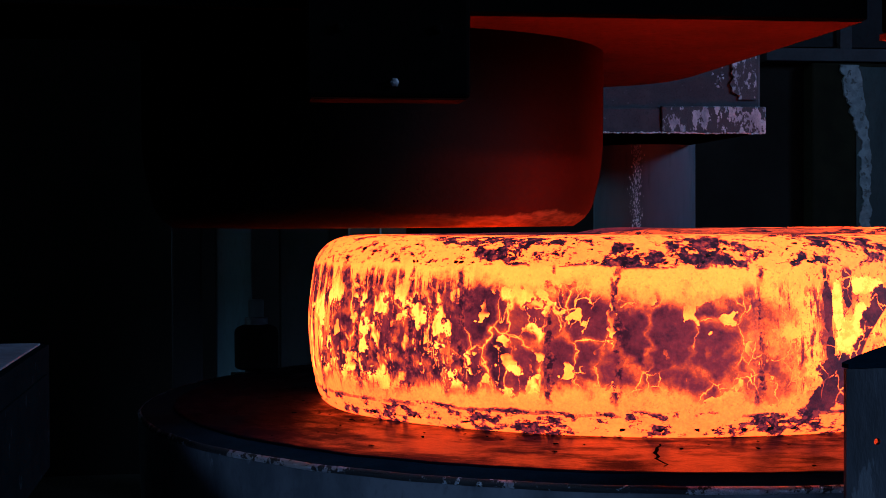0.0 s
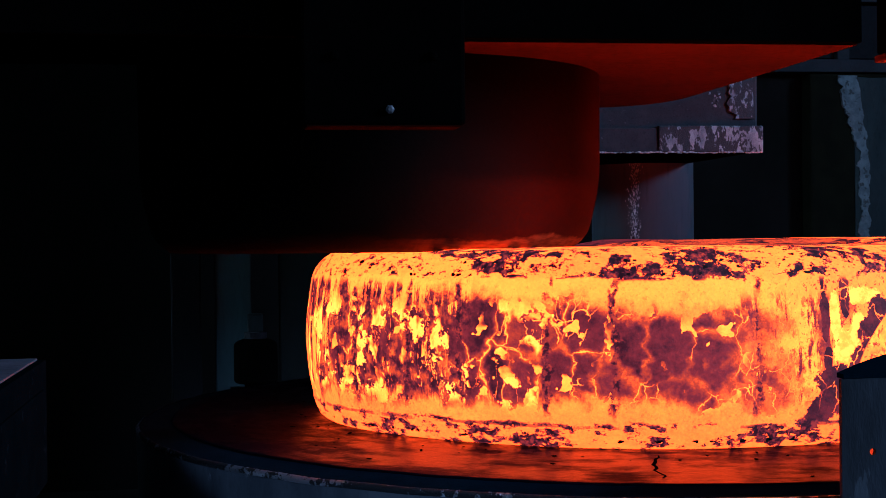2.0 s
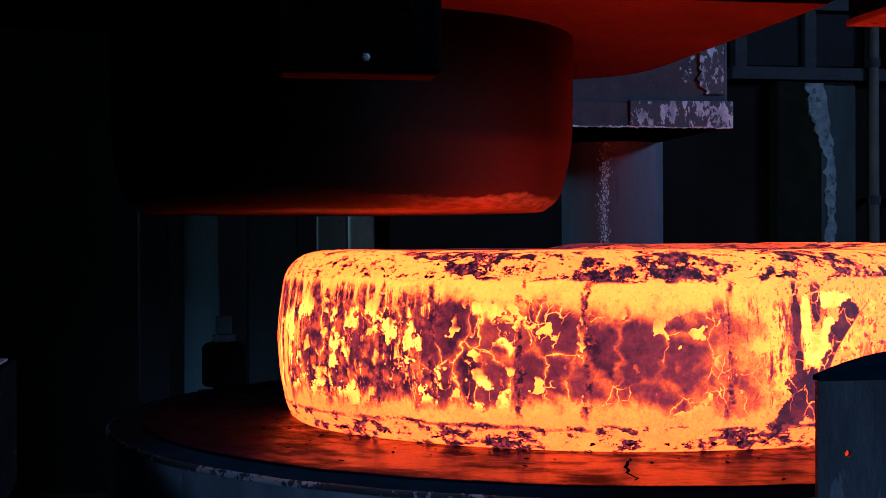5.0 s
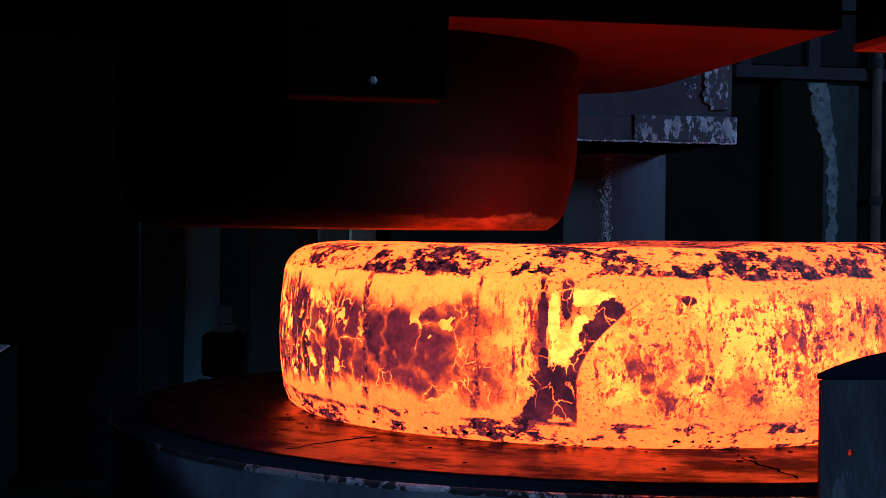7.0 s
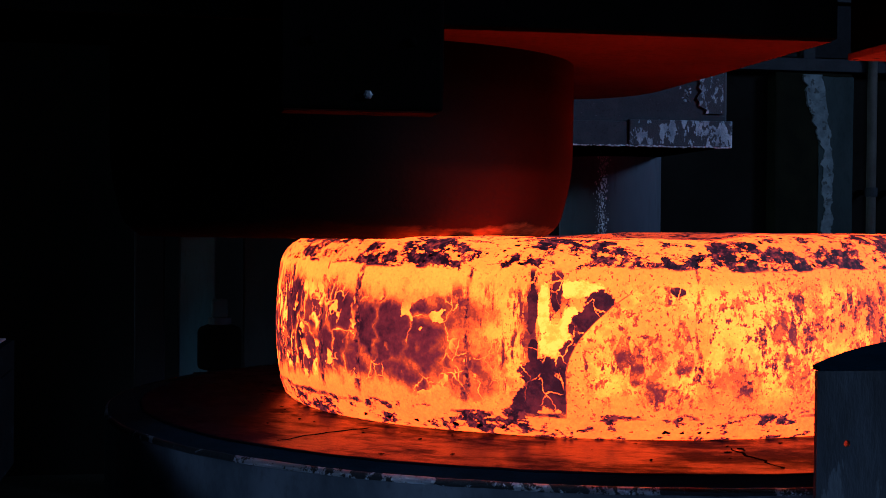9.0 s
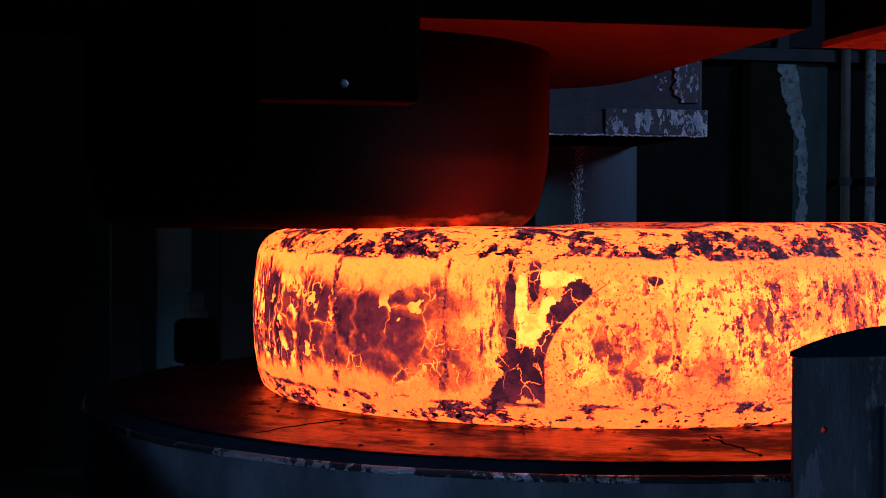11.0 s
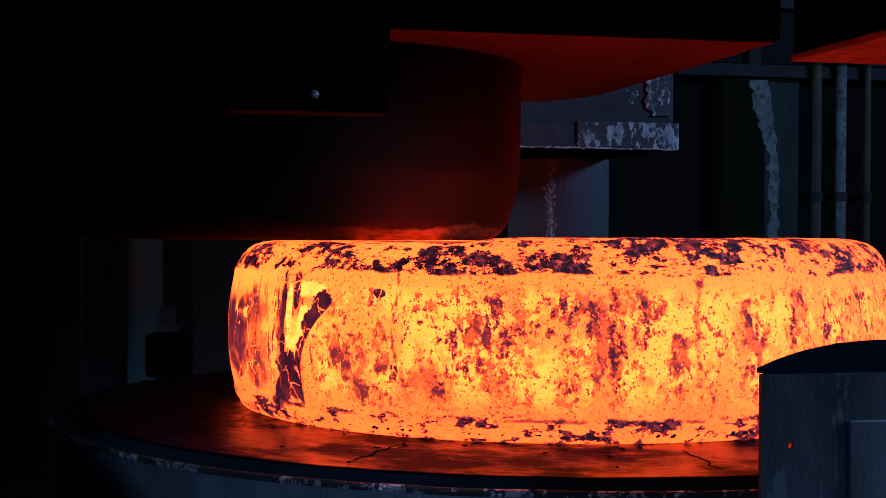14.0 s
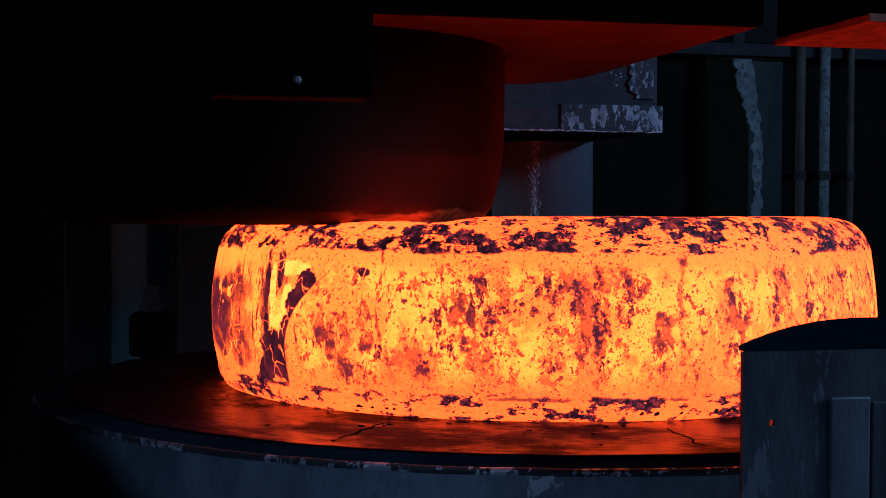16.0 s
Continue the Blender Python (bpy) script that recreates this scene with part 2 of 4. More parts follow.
def hot_material():
    """Glowing forging steel under broken scale. Heat runs from 0, cold black scale, to 1, bare yellow metal."""
    n = Nodes("glowing_steel_under_scale")
    turned = n.scaled(1, 1, 1, radians(75))
    sep = n.tree.nodes.new("ShaderNodeSeparateXYZ")
    n.put(sep.inputs[0], turned)
    z = sep.outputs[2]
    # arc: metres round the rim, 0 at the twin dark streaks' far side
    arc = n.math("MULTIPLY", n.math("ARCTAN2", sep.outputs[1], sep.outputs[0]), 0.8)
    rad = n.math("SQRT", n.math("ADD", n.math("POWER", sep.outputs[0], 2.0), n.math("POWER", sep.outputs[1], 2.0)))
    flat = n.tree.nodes.new("ShaderNodeCombineXYZ")
    n.put(flat.inputs[0], arc)
    n.put(flat.inputs[1], z)
    n.put(flat.inputs[2], rad)
    uv = flat.outputs[0]
    tall = n.scaled(1, 0.45, 1, 0, uv)

    low = n.noise(4, 4, 0.55, tall)
    mid = n.noise(16, 7, 0.62, uv)
    rag = n.noise(34, 6, 0.66, uv)
    fine = n.noise(95, 4, 0.6, uv)
    grain = n.noise(190, 3, 0.6, uv)

    def off(v, amount):
        return n.math("MULTIPLY", n.math("SUBTRACT", v, 0.5), amount)

    def both(*masks):
        out = masks[0]
        for m in masks[1:]:
            out = n.math("MULTIPLY", out, m)
        return out

    def most(*masks):
        out = masks[0]
        for m in masks[1:]:
            out = n.math("MAXIMUM", out, m)
        return out

    def band(v, a0, a1, b0, b1):
        return both(n.step(v, a0, a1), n.step(v, b1, b0))

    def blob(angle, height, rx, rz, soft=0.14):
        a = n.math("DIVIDE", n.math("SUBTRACT", arc, radians(angle + 75) * 0.8), rx)
        b = n.math("DIVIDE", n.math("SUBTRACT", z, height), rz)
        d = n.math("SQRT", n.math("ADD", n.math("MULTIPLY", a, a), n.math("MULTIPLY", b, b)))
        d = n.math("ADD", d, n.math("ADD", off(rag, 1.5), off(mid, 2.6)))
        return n.step(d, 1.0 + soft / 2, 1.0 - soft / 2)

    wall = band(z, 0.040, 0.052, 0.318, 0.335)
    body = band(n.math("ADD", z, off(mid, 0.05)), 0.055, 0.115, 0.275, 0.315)
    edge = n.math("ADD", arc, off(n.noise(7, 5, 0.6, uv), 0.40))
    east = n.step(arc, -0.30, -0.10)
    later = n.step(edge, 0.05, 0.30)

    # bare metal: smooth orange bands at the foot and the shoulder, hotter between
    heat = n.math("ADD", 0.675, off(low, 0.16))
    heat = n.math("ADD", heat, n.math("MULTIPLY", n.step(z, 0.05, 0.16), n.lerp(east, 0.055, 0.03)))
    heat = n.math("ADD", heat, n.math("MULTIPLY", n.step(z, 0.23, 0.31), n.lerp(east, 0.06, 0.00)))
    heat = n.math("SUBTRACT", heat, n.math("ADD", n.math("MULTIPLY", later, 0.02), n.math("MULTIPLY", n.step(z, 0.15, 0.06), 0.045)))
    # lumps of brighter metal with crumbly edges
    lump = n.math("ADD", n.noise(8, 7, 0.66, n.scaled(1, 0.7, 1, 0, uv)), off(rag, 0.30))
    lump = n.math("MULTIPLY", n.step(lump, 0.455, 0.54), both(body, n.lerp(east, 0.25, 1.0)))
    heat = n.lerp(lump, heat, n.math("ADD", 0.875, off(fine, 0.10)))
    # soft dull-red stains
    strip = n.step(n.noise(9, 4, 0.6, n.scaled(1, 0.16, 1, 0, uv)), 0.44, 0.62)
    stain = n.math("ADD", n.noise(11, 7, 0.68, n.scaled(1, 0.5, 1, 0, uv)), n.math("ADD", off(rag, 0.25), n.math("MULTIPLY", strip, 0.04)))
    stain = both(n.step(stain, 0.560, 0.61), body, n.lerp(east, 0.35, 1.0))
    heat = n.lerp(n.math("MULTIPLY", stain, n.lerp(later, 0.95, 0.72)), heat, n.lerp(n.step(n.noise(26, 6, 0.68, uv), 0.42, 0.58), 0.60, 0.43))
    # columns of drifting grit: fine dark crumbs, densest in upright strips
    density = n.math("ADD", n.math("MULTIPLY", strip, 0.040), n.math("MULTIPLY", n.step(n.noise(11, 4, 0.6, uv), 0.40, 0.62), 0.030))
    crumbs = n.step(n.math("ADD", n.noise(60, 5, 0.66, n.scaled(1.1, 0.8, 1, 0, uv)), density), 0.590, 0.606)
    heat = n.lerp(both(crumbs, body, n.lerp(east, 0.15, 1.0)), heat, n.lerp(n.step(mid, 0.45, 0.60), 0.50, 0.30))
    dust = n.step(n.math("ADD", n.noise(130, 3, 0.6, uv), density), 0.640, 0.665)
    heat = n.lerp(both(dust, wall, n.lerp(east, 0.25, 1.0)), heat, 0.40)
    clot = n.math("ADD", n.noise(21, 8, 0.70, n.scaled(1.2, 0.75, 1, 0, uv)), n.math("MULTIPLY", strip, 0.085))
    clot = both(n.step(clot, 0.606, 0.620), body, n.step(edge, -0.05, 0.12))
    heat = n.lerp(clot, heat, n.lerp(n.step(fine, 0.42, 0.6), 0.20, 0.44))

    # broad cooled belt of crimson plates round the first part of the rim
    warp = n.tree.nodes.new("ShaderNodeVectorMath")
    warp.operation = "MULTIPLY_ADD"
    nz = n.tree.nodes.new("ShaderNodeTexNoise")
    nz.inputs["Scale"].default_value, nz.inputs["Detail"].default_value = 26, 5
    n.put(nz.inputs["Vector"], uv)
    n.put(warp.inputs[0], nz.outputs["Color"])
    warp.inputs[1].default_value = (0.055, 0.055, 0.0)
    n.put(warp.inputs[2], uv)

    def cells(scale, feature):
        v = n.tree.nodes.new("ShaderNodeTexVoronoi")
        v.feature = feature
        n.put(v.inputs["Vector"], n.scaled(1, 0.72, 0.02, 0, warp.outputs[0]))
        v.inputs["Scale"].default_value = scale
        return v

    zz = n.math("ADD", n.math("ADD", z, off(n.noise(11, 5, 0.62, n.scaled(1, 0.5, 1, 0, uv)), 0.13)), off(rag, 0.035))
    belt = band(zz, 0.072, 0.110, n.lerp(n.step(edge, -0.40, -0.60), 0.240, 0.262), n.lerp(n.step(edge, -0.40, -0.60), 0.285, 0.312))
    belt = both(belt, n.step(edge, -0.17, -0.34), n.step(edge, -1.34, -1.20))
    rim = cells(13, "DISTANCE_TO_EDGE").outputs["Distance"]
    tint = n.tree.nodes.new("ShaderNodeSeparateColor")
    n.put(tint.inputs[0], cells(13, "F1").outputs["Color"])
    plate = n.step(n.math("ADD", rim, off(mid, 0.42)), -0.03, 0.13)
    cool = n.math("ADD", n.lerp(tint.outputs[0], 0.14, 0.33), n.math("ADD", off(mid, 0.30), n.math("ADD", off(rag, 0.30), off(fine, 0.12))))
    cool = n.math("ADD", cool, n.math("MULTIPLY", n.step(edge, -0.60, -0.28), 0.06))
    heat = n.lerp(belt, heat, n.lerp(plate, n.math("ADD", 0.44, off(rag, 0.40)), cool))
    bead = both(n.step(n.math("ADD", n.noise(19, 7, 0.68, n.scaled(1.3, 0.7, 1, 0, uv)), off(rag, 0.2)), 0.660, 0.690), n.lerp(plate, 1.0, 0.30), belt)
    heat = n.lerp(bead, heat, n.math("ADD", 0.82, off(fine, 0.2)))
    fissure = cells(29, "DISTANCE_TO_EDGE").outputs["Distance"]
    crack = n.step(rim, n.math("MULTIPLY", n.step(n.noise(20, 3, 0.5, uv), 0.36, 0.74), 0.034), 0.002)
    small = n.step(fissure, 0.030, 0.010)
    crack = most(both(crack, n.step(n.noise(9, 3, 0.5, uv), 0.43, 0.50)), both(small, n.step(n.noise(8, 4, 0.6, uv), 0.52, 0.57)))
    heat = n.lerp(both(crack, belt), heat, n.lerp(rag, 0.70, 1.0))
    # the belt's end: upright splits with black lips
    west = both(n.step(edge, -0.78, -0.98), band(zz, 0.06, 0.10, 0.30, 0.34))
    split = n.noise(17, 7, 0.70, n.scaled(1.8, 0.30, 1, 0, uv))
    heat = n.lerp(both(west, n.step(split, 0.48, 0.52)), heat, n.lerp(n.step(rag, 0.4, 0.6), 0.14, 0.42))
    slit = both(n.step(n.math("ABSOLUTE", n.math("SUBTRACT", n.noise(13, 5, 0.6, n.scaled(2.0, 0.34, 1, 0, uv)), 0.5)), n.math("MULTIPLY", n.step(n.noise(24, 4, 0.6, uv), 0.44, 0.72), 0.010), 0.0006), n.step(n.noise(11, 4, 0.6, tall), 0.47, 0.53))
    heat = n.lerp(both(slit, n.step(edge, -0.55, -0.68), band(zz, 0.07, 0.11, 0.27, 0.31)), heat, 0.97)
    # upright drags of dull red between the belt and the twin streaks
    drag = n.math("ADD", n.noise(17, 7, 0.68, n.scaled(1.5, 0.24, 1, 0.04, uv)), off(rag, 0.25))
    drag = both(n.step(drag, 0.50, 0.56), band(edge, -0.42, -0.30, -0.10, -0.04), body)
    heat = n.lerp(n.math("MULTIPLY", drag, 0.9), heat, n.lerp(n.step(mid, 0.42, 0.58), 0.52, 0.24))
    # upright folds filled with chains of black crumbs
    folds = []
    for angle, width in ((-159.5, 0.007), (-147.8, 0.008), (-138.4, 0.006), (-124.8, 0.007), (-115.4, 0.007), (-95.4, 0.005), (-62.4, 0.004), (-31.0, 0.005), (-18.5, 0.006)):
        d = n.math("ABSOLUTE", n.math("SUBTRACT", n.math("ADD", arc, off(mid, 0.060)), radians(angle + 75) * 0.8))
        folds.append(n.step(d, width * 1.5, width * 0.6))
    fold = both(most(*folds), n.step(z, 0.05, 0.09), n.step(rag, 0.43, 0.50), n.step(n.noise(10, 4, 0.6, uv), 0.40, 0.50, 0.15, 1.0))
    heat = n.lerp(n.math("MULTIPLY", fold, n.lerp(east, 0.95, 0.6)), heat, n.lerp(n.step(fine, 0.4, 0.6), 0.08, 0.34))

    # a lapped lip bounds the big patch of scale with a clean curved edge
    rise = n.math("MAXIMUM", n.math("SUBTRACT", z, 0.12), 0.0)
    lip = n.math("ADD", -0.077, n.math("MULTIPLY", n.math("MULTIPLY", rise, rise), 4.6))
    before = n.step(n.math("SUBTRACT", n.math("ADD", arc, off(rag, 0.012)), lip), 0.002, -0.002)
    bright = both(most(blob(-82.0, 0.19, 0.034, 0.045), blob(-79.0, 0.290, 0.040, 0.018), blob(-80.0, 0.235, 0.020, 0.030), blob(-83.7, 0.245, 0.012, 0.060)), before)
    heat = n.lerp(both(bright, wall), heat, n.lerp(n.step(rag, 0.40, 0.55), 0.84, 1.0))
    patch = most(
        blob(-85.3, 0.262, 0.010, 0.070), blob(-85.0, 0.175, 0.010, 0.030), blob(-81.9, 0.285, 0.011, 0.050), blob(-76.2, 0.258, 0.030, 0.026), blob(-78.2, 0.215, 0.024, 0.034),
        blob(-80.3, 0.160, 0.020, 0.034), blob(-83.2, 0.100, 0.048, 0.060), blob(-85.5, 0.070, 0.030, 0.030))
    scale_mask = most(
        both(patch, before), blob(-65.2, 0.288, 0.012, 0.008), blob(-48.3, 0.215, 0.010, 0.024), blob(-10.6, 0.235, 0.010, 0.022))
    seam = n.step(n.math("ABSOLUTE", n.math("SUBTRACT", arc, lip)), 0.0030, 0.0015)
    heat = n.lerp(both(seam, band(z, 0.03, 0.05, 0.27, 0.30)), heat, 0.48)
    gap = n.lerp(n.step(n.noise(14, 3, 0.5, uv), 0.44, 0.52), 1.0, n.step(fissure, 0.012, 0.032))
    heat = n.lerp(both(scale_mask, gap, wall), heat, n.lerp(n.step(n.noise(18, 5, 0.65, uv), 0.36, 0.66), 0.11, 0.25))
    thin = most(
        blob(-72.0, 0.160, 0.060, 0.045, 0.35), blob(-66.0, 0.090, 0.050, 0.026, 0.3), blob(-64.5, 0.170, 0.016, 0.060, 0.3), blob(-50.5, 0.230, 0.026, 0.036, 0.3),
        blob(-37.0, 0.100, 0.030, 0.030, 0.3), blob(-33.0, 0.180, 0.016, 0.070, 0.3), blob(-25.0, 0.262, 0.022, 0.024, 0.3), blob(-21.8, 0.150, 0.020, 0.060, 0.3), blob(-57.0, 0.245, 0.020, 0.020, 0.6), blob(-48.6, 0.185, 0.018, 0.055, 0.6), blob(-48.0, 0.095, 0.012, 0.036, 0.4), blob(-66.5, 0.280, 0.036, 0.014, 0.3), blob(-10.0, 0.200, 0.034, 0.075, 0.3))
    heat = n.lerp(both(thin, wall, n.step(n.noise(26, 8, 0.74, n.scaled(1.2, 0.6, 1, 0, uv)), 0.47, 0.51)), heat, n.lerp(n.step(rag, 0.4, 0.6), 0.52, 0.28))

    # the shoulder and the top: clean yellow skin between clumps of thick black flakes
    wave = n.math("ADD", z, off(n.noise(6, 4, 0.6, uv), 0.055))
    top = n.step(wave, 0.326, 0.333)
    heat = n.lerp(n.step(wave, 0.322, 0.340), heat, n.math("ADD", n.lerp(later, 0.71, 0.66), off(low, 0.2)))
    where = n.math("ADD", n.noise(5.5, 3, 0.5, n.scaled(1, 2.0, 1, 0, uv)), n.math("MULTIPLY", later, 0.045))
    clump = most(n.step(where, 0.48, 0.60), blob(-103.0, 0.360, 0.095, 0.030, 0.5), blob(-132.5, 0.362, 0.060, 0.022, 0.5), blob(-74.0, 0.352, 0.040, 0.016, 0.5))
    flake = n.math("ADD", n.noise(27, 8, 0.72, n.scaled(1, 1.7, 1, 0, uv)), n.math("ADD", n.math("MULTIPLY", clump, 0.115), off(rag, 0.30)))
    heat = n.lerp(both(top, n.step(flake, 0.556, 0.572)), heat, n.lerp(n.step(n.noise(50, 6, 0.72, uv), 0.44, 0.66), 0.03, 0.40))
    heat = n.lerp(both(n.step(wave, 0.331, 0.335), n.step(n.noise(75, 4, 0.6, n.scaled(1, 2.2, 1, 0, uv)), 0.60, 0.63), n.lerp(later, 0.7, 1.0)), heat, 0.28)
    # the foot: a pressed lip with chips of scale in runs
    ledge = n.math("ADD", z, off(rag, 0.012))
    foot = n.step(ledge, 0.046, 0.042)
    heat = n.lerp(foot, heat, n.math("ADD", 0.62, off(mid, 0.15)))
    heat = n.lerp(both(band(ledge, 0.041, 0.044, 0.047, 0.050), n.step(mid, 0.47, 0.53)), heat, 0.42)
    runs = n.math("ADD", n.step(n.noise(6, 3, 0.5, uv), 0.42, 0.60), n.math("MULTIPLY", later, 0.4))
    chips = n.math("ADD", n.noise(24, 7, 0.70, n.scaled(1, 1.8, 1, 0, uv)), n.math("ADD", n.math("MULTIPLY", runs, 0.085), off(fine, 0.2)))
    heat = n.lerp(both(n.step(n.math("ADD", ledge, off(mid, 0.03)), 0.056, 0.048), n.step(chips, 0.572, 0.586)), heat, n.lerp(n.step(fine, 0.42, 0.62), 0.06, 0.30))

    # unseen far side and top middle dimmed, so they throw less red around
    far_dim = n.step(n.math("ADD", n.math("ABSOLUTE", arc), off(mid, 0.3)), 1.66, 1.78)
    heat = n.lerp(far_dim, heat, n.math("MULTIPLY", heat, 0.35))
    heat = n.lerp(n.step(n.math("ADD", rad, off(mid, 0.2)), 0.56, 0.48), heat, n.math("MULTIPLY", heat, 0.66))
    grit = n.math("ADD", n.math("ADD", off(fine, 0.14), off(grain, 0.10)), off(rag, 0.12))
    heat = n.math("ADD", heat, n.math("MULTIPLY", grit, n.step(heat, 0.20, 0.55, 0.35, 1.0)), 0.0, True)

    glow = n.ramp(heat, (
        (0.00, (0.005, 0.0026, 0.005)), (0.14, (0.058, 0.009, 0.020)), (0.28, (0.24, 0.022, 0.036)),
        (0.42, (0.66, 0.058, 0.028)), (0.55, (0.98, 0.185, 0.036)), (0.72, (1.00, 0.43, 0.054)),
        (0.88, (1.00, 0.66, 0.075)), (1.00, (1.00, 0.90, 0.13))))
    # bare metal radiates far more red than the eye of the camera can hold
    split_rgb = n.tree.nodes.new("ShaderNodeSeparateColor")
    n.put(split_rgb.inputs[0], glow)
    join = n.tree.nodes.new("ShaderNodeCombineColor")
    n.put(join.inputs[0], n.math("MULTIPLY", split_rgb.outputs[0], n.step(heat, 0.40, 0.75, 1.0, RED)))
    n.put(join.inputs[1], split_rgb.outputs[1])
    n.put(join.inputs[2], split_rgb.outputs[2])
    n.put(n.bsdf.inputs["Emission Color"], join.outputs[0])
    n.bsdf.inputs["Emission Strength"].default_value = 1.0
    n.bump(n.noise(40, 6, 0.68), 0.6, 0.008)
    return n.done(n.mix(heat, (0.022, 0.020, 0.030), (0.06, 0.02, 0.015)), 0.7, 0.0, 0.15)


def rim_material():
    """Bare steel that shines where the table's edge is rubbed and chipped."""
    n = Nodes("rubbed_bright_edge")
    bare = n.step(n.math("ADD", n.noise(9, 3, 0.5), n.math("MULTIPLY", n.math("SUBTRACT", n.noise(60, 6, 0.7), 0.5), 1.1)), 0.53, 0.60)
    n.bump(n.noise(140, 5, 0.7), 0.9, 0.006)
    return n.done(n.mix(bare, (0.012, 0.020, 0.028), (0.45, 0.55, 0.66)), n.lerp(bare, 0.6, 0.34), n.lerp(bare, 0.2, 0.9))


RING = worn("blue_black_ring", (0.0022, 0.010, 0.018), (0.0035, 0.015, 0.026), None, 9, 0.95, 0, 0.6, 0.4, 1.0, 0.0)
CAP = worn("blue_black_cap_steel", (0.0009, 0.007, 0.013), (0.0014, 0.010, 0.018), None, 12, 0.9, 0, 0.6, 0.6, 1.0, 0.0)
SKIRT = worn("scuffed_table_side", (0.13, 0.17, 0.22), (0.06, 0.085, 0.115), (0.27, 0.33, 0.40), 6, 0.55, 0.2, 0.64, 0.5, 0.5, 0.3)
SCALE = worn("cold_black_scale", (0.020, 0.018, 0.024), (0.035, 0.030, 0.036), None, 70, 0.7, 0, 0.6, 0.6, 1.0, 0.2)
RIM = rim_material()
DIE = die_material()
TABLE = table_material()
HOT = hot_material()


# ---- mesh helpers ----
def part(name, bm, material, parent=None, label=""):
    me = bpy.data.meshes.new(name)
    bm.to_mesh(me)
    bm.free()
    me.materials.append(material)
    ob = new(name, me)
    ob.parent = parent
    if label:
        ob["label"] = label
    return ob


def base(name, x=0.0, y=0.0, z=0.0, rz=0.0):
    ob = new(name)
    ob.matrix_world = pose(x, y, z, 0, 0, rz)
    return ob


def box(x0, x1, y0, y1, z0, z1, bevel=0.006, segments=2):
    bm = bmesh.new()
    bmesh.ops.create_cube(bm, size=1, matrix=Matrix.Translation(((x0 + x1) / 2, (y0 + y1) / 2, (z0 + z1) / 2)) @ Matrix.Diagonal((x1 - x0, y1 - y0, z1 - z0, 1)))
    if bevel:
        bmesh.ops.bevel(bm, geom=bm.edges[:], offset=bevel, segments=segments, affect="EDGES", profile=0.5)
    return bm


def smooth(bm):
    for f in bm.faces:
        f.smooth = True
    return bm


def lathe(profile, segments=96, x=0.0, y=0.0, wobble=None, close=True):
    """Turns (radius, height) pairs round the upright axis at x, y."""
    bm = bmesh.new()
    rings = []
    for r, z in profile:
        ring = []
        for i in range(segments):
            a = 2 * math.pi * i / segments
            rr, zz = wobble(r, z, a) if wobble else (r, z)
            ring.append(bm.verts.new((x + rr * math.cos(a), y + rr * math.sin(a), zz)))
        rings.append(ring)
    for a, b in zip(rings, rings[1:]):
        for i in range(segments):
            j = (i + 1) % segments
            bm.faces.new((a[i], a[j], b[j], b[i]))
    if close:
        bm.faces.new(list(reversed(rings[0])))
        bm.faces.new(rings[-1])
    return bm


def arcs(points):
    """A profile with rounded corners from (radius, height, corner) triples."""
    out = []
    for i, (r, z, c) in enumerate(points):
        if not c or i in (0, len(points) - 1):
            out.append((r, z))
            continue
        p, q = Vector(points[i - 1][:2]), Vector(points[i + 1][:2])
        o = Vector((r, z))
        a, b = o + (p - o).normalized() * c, o + (q - o).normalized() * c
        for k in range(9):
            t = k / 8
            v = a * (1 - t) ** 2 + o * 2 * t * (1 - t) + b * t ** 2
            out.append((v.x, v.y))
    return out


def prism(outline, z0, z1, bevel=0.0, segments=2):
    """An upright prism over a plan outline, given anticlockwise."""
    bm = bmesh.new()
    low = [bm.verts.new((x, y, z0)) for x, y in outline]
    top = [bm.verts.new((x, y, z1)) for x, y in outline]
    bm.faces.new(list(reversed(low)))
    bm.faces.new(top)
    for i in range(len(outline)):
        j = (i + 1) % len(outline)
        bm.faces.new((low[i], low[j], top[j], top[i]))
    if bevel:
        sharp = [e for e in bm.edges if e.calc_face_angle(0) > 0.5]
        bmesh.ops.bevel(bm, geom=sharp, offset=bevel, segments=segments, affect="EDGES", profile=0.5)
    return bm


def rough_up(bm, size, freq, cuts=0):
    """Dents and unevenness on a mesh."""
    if cuts:
        bmesh.ops.subdivide_edges(bm, edges=bm.edges[:], cuts=cuts, use_grid_fill=True)
    bm.normal_update()
    for v in bm.verts:
        v.co += v.normal * noise.noise(v.co * freq) * size
    return bm


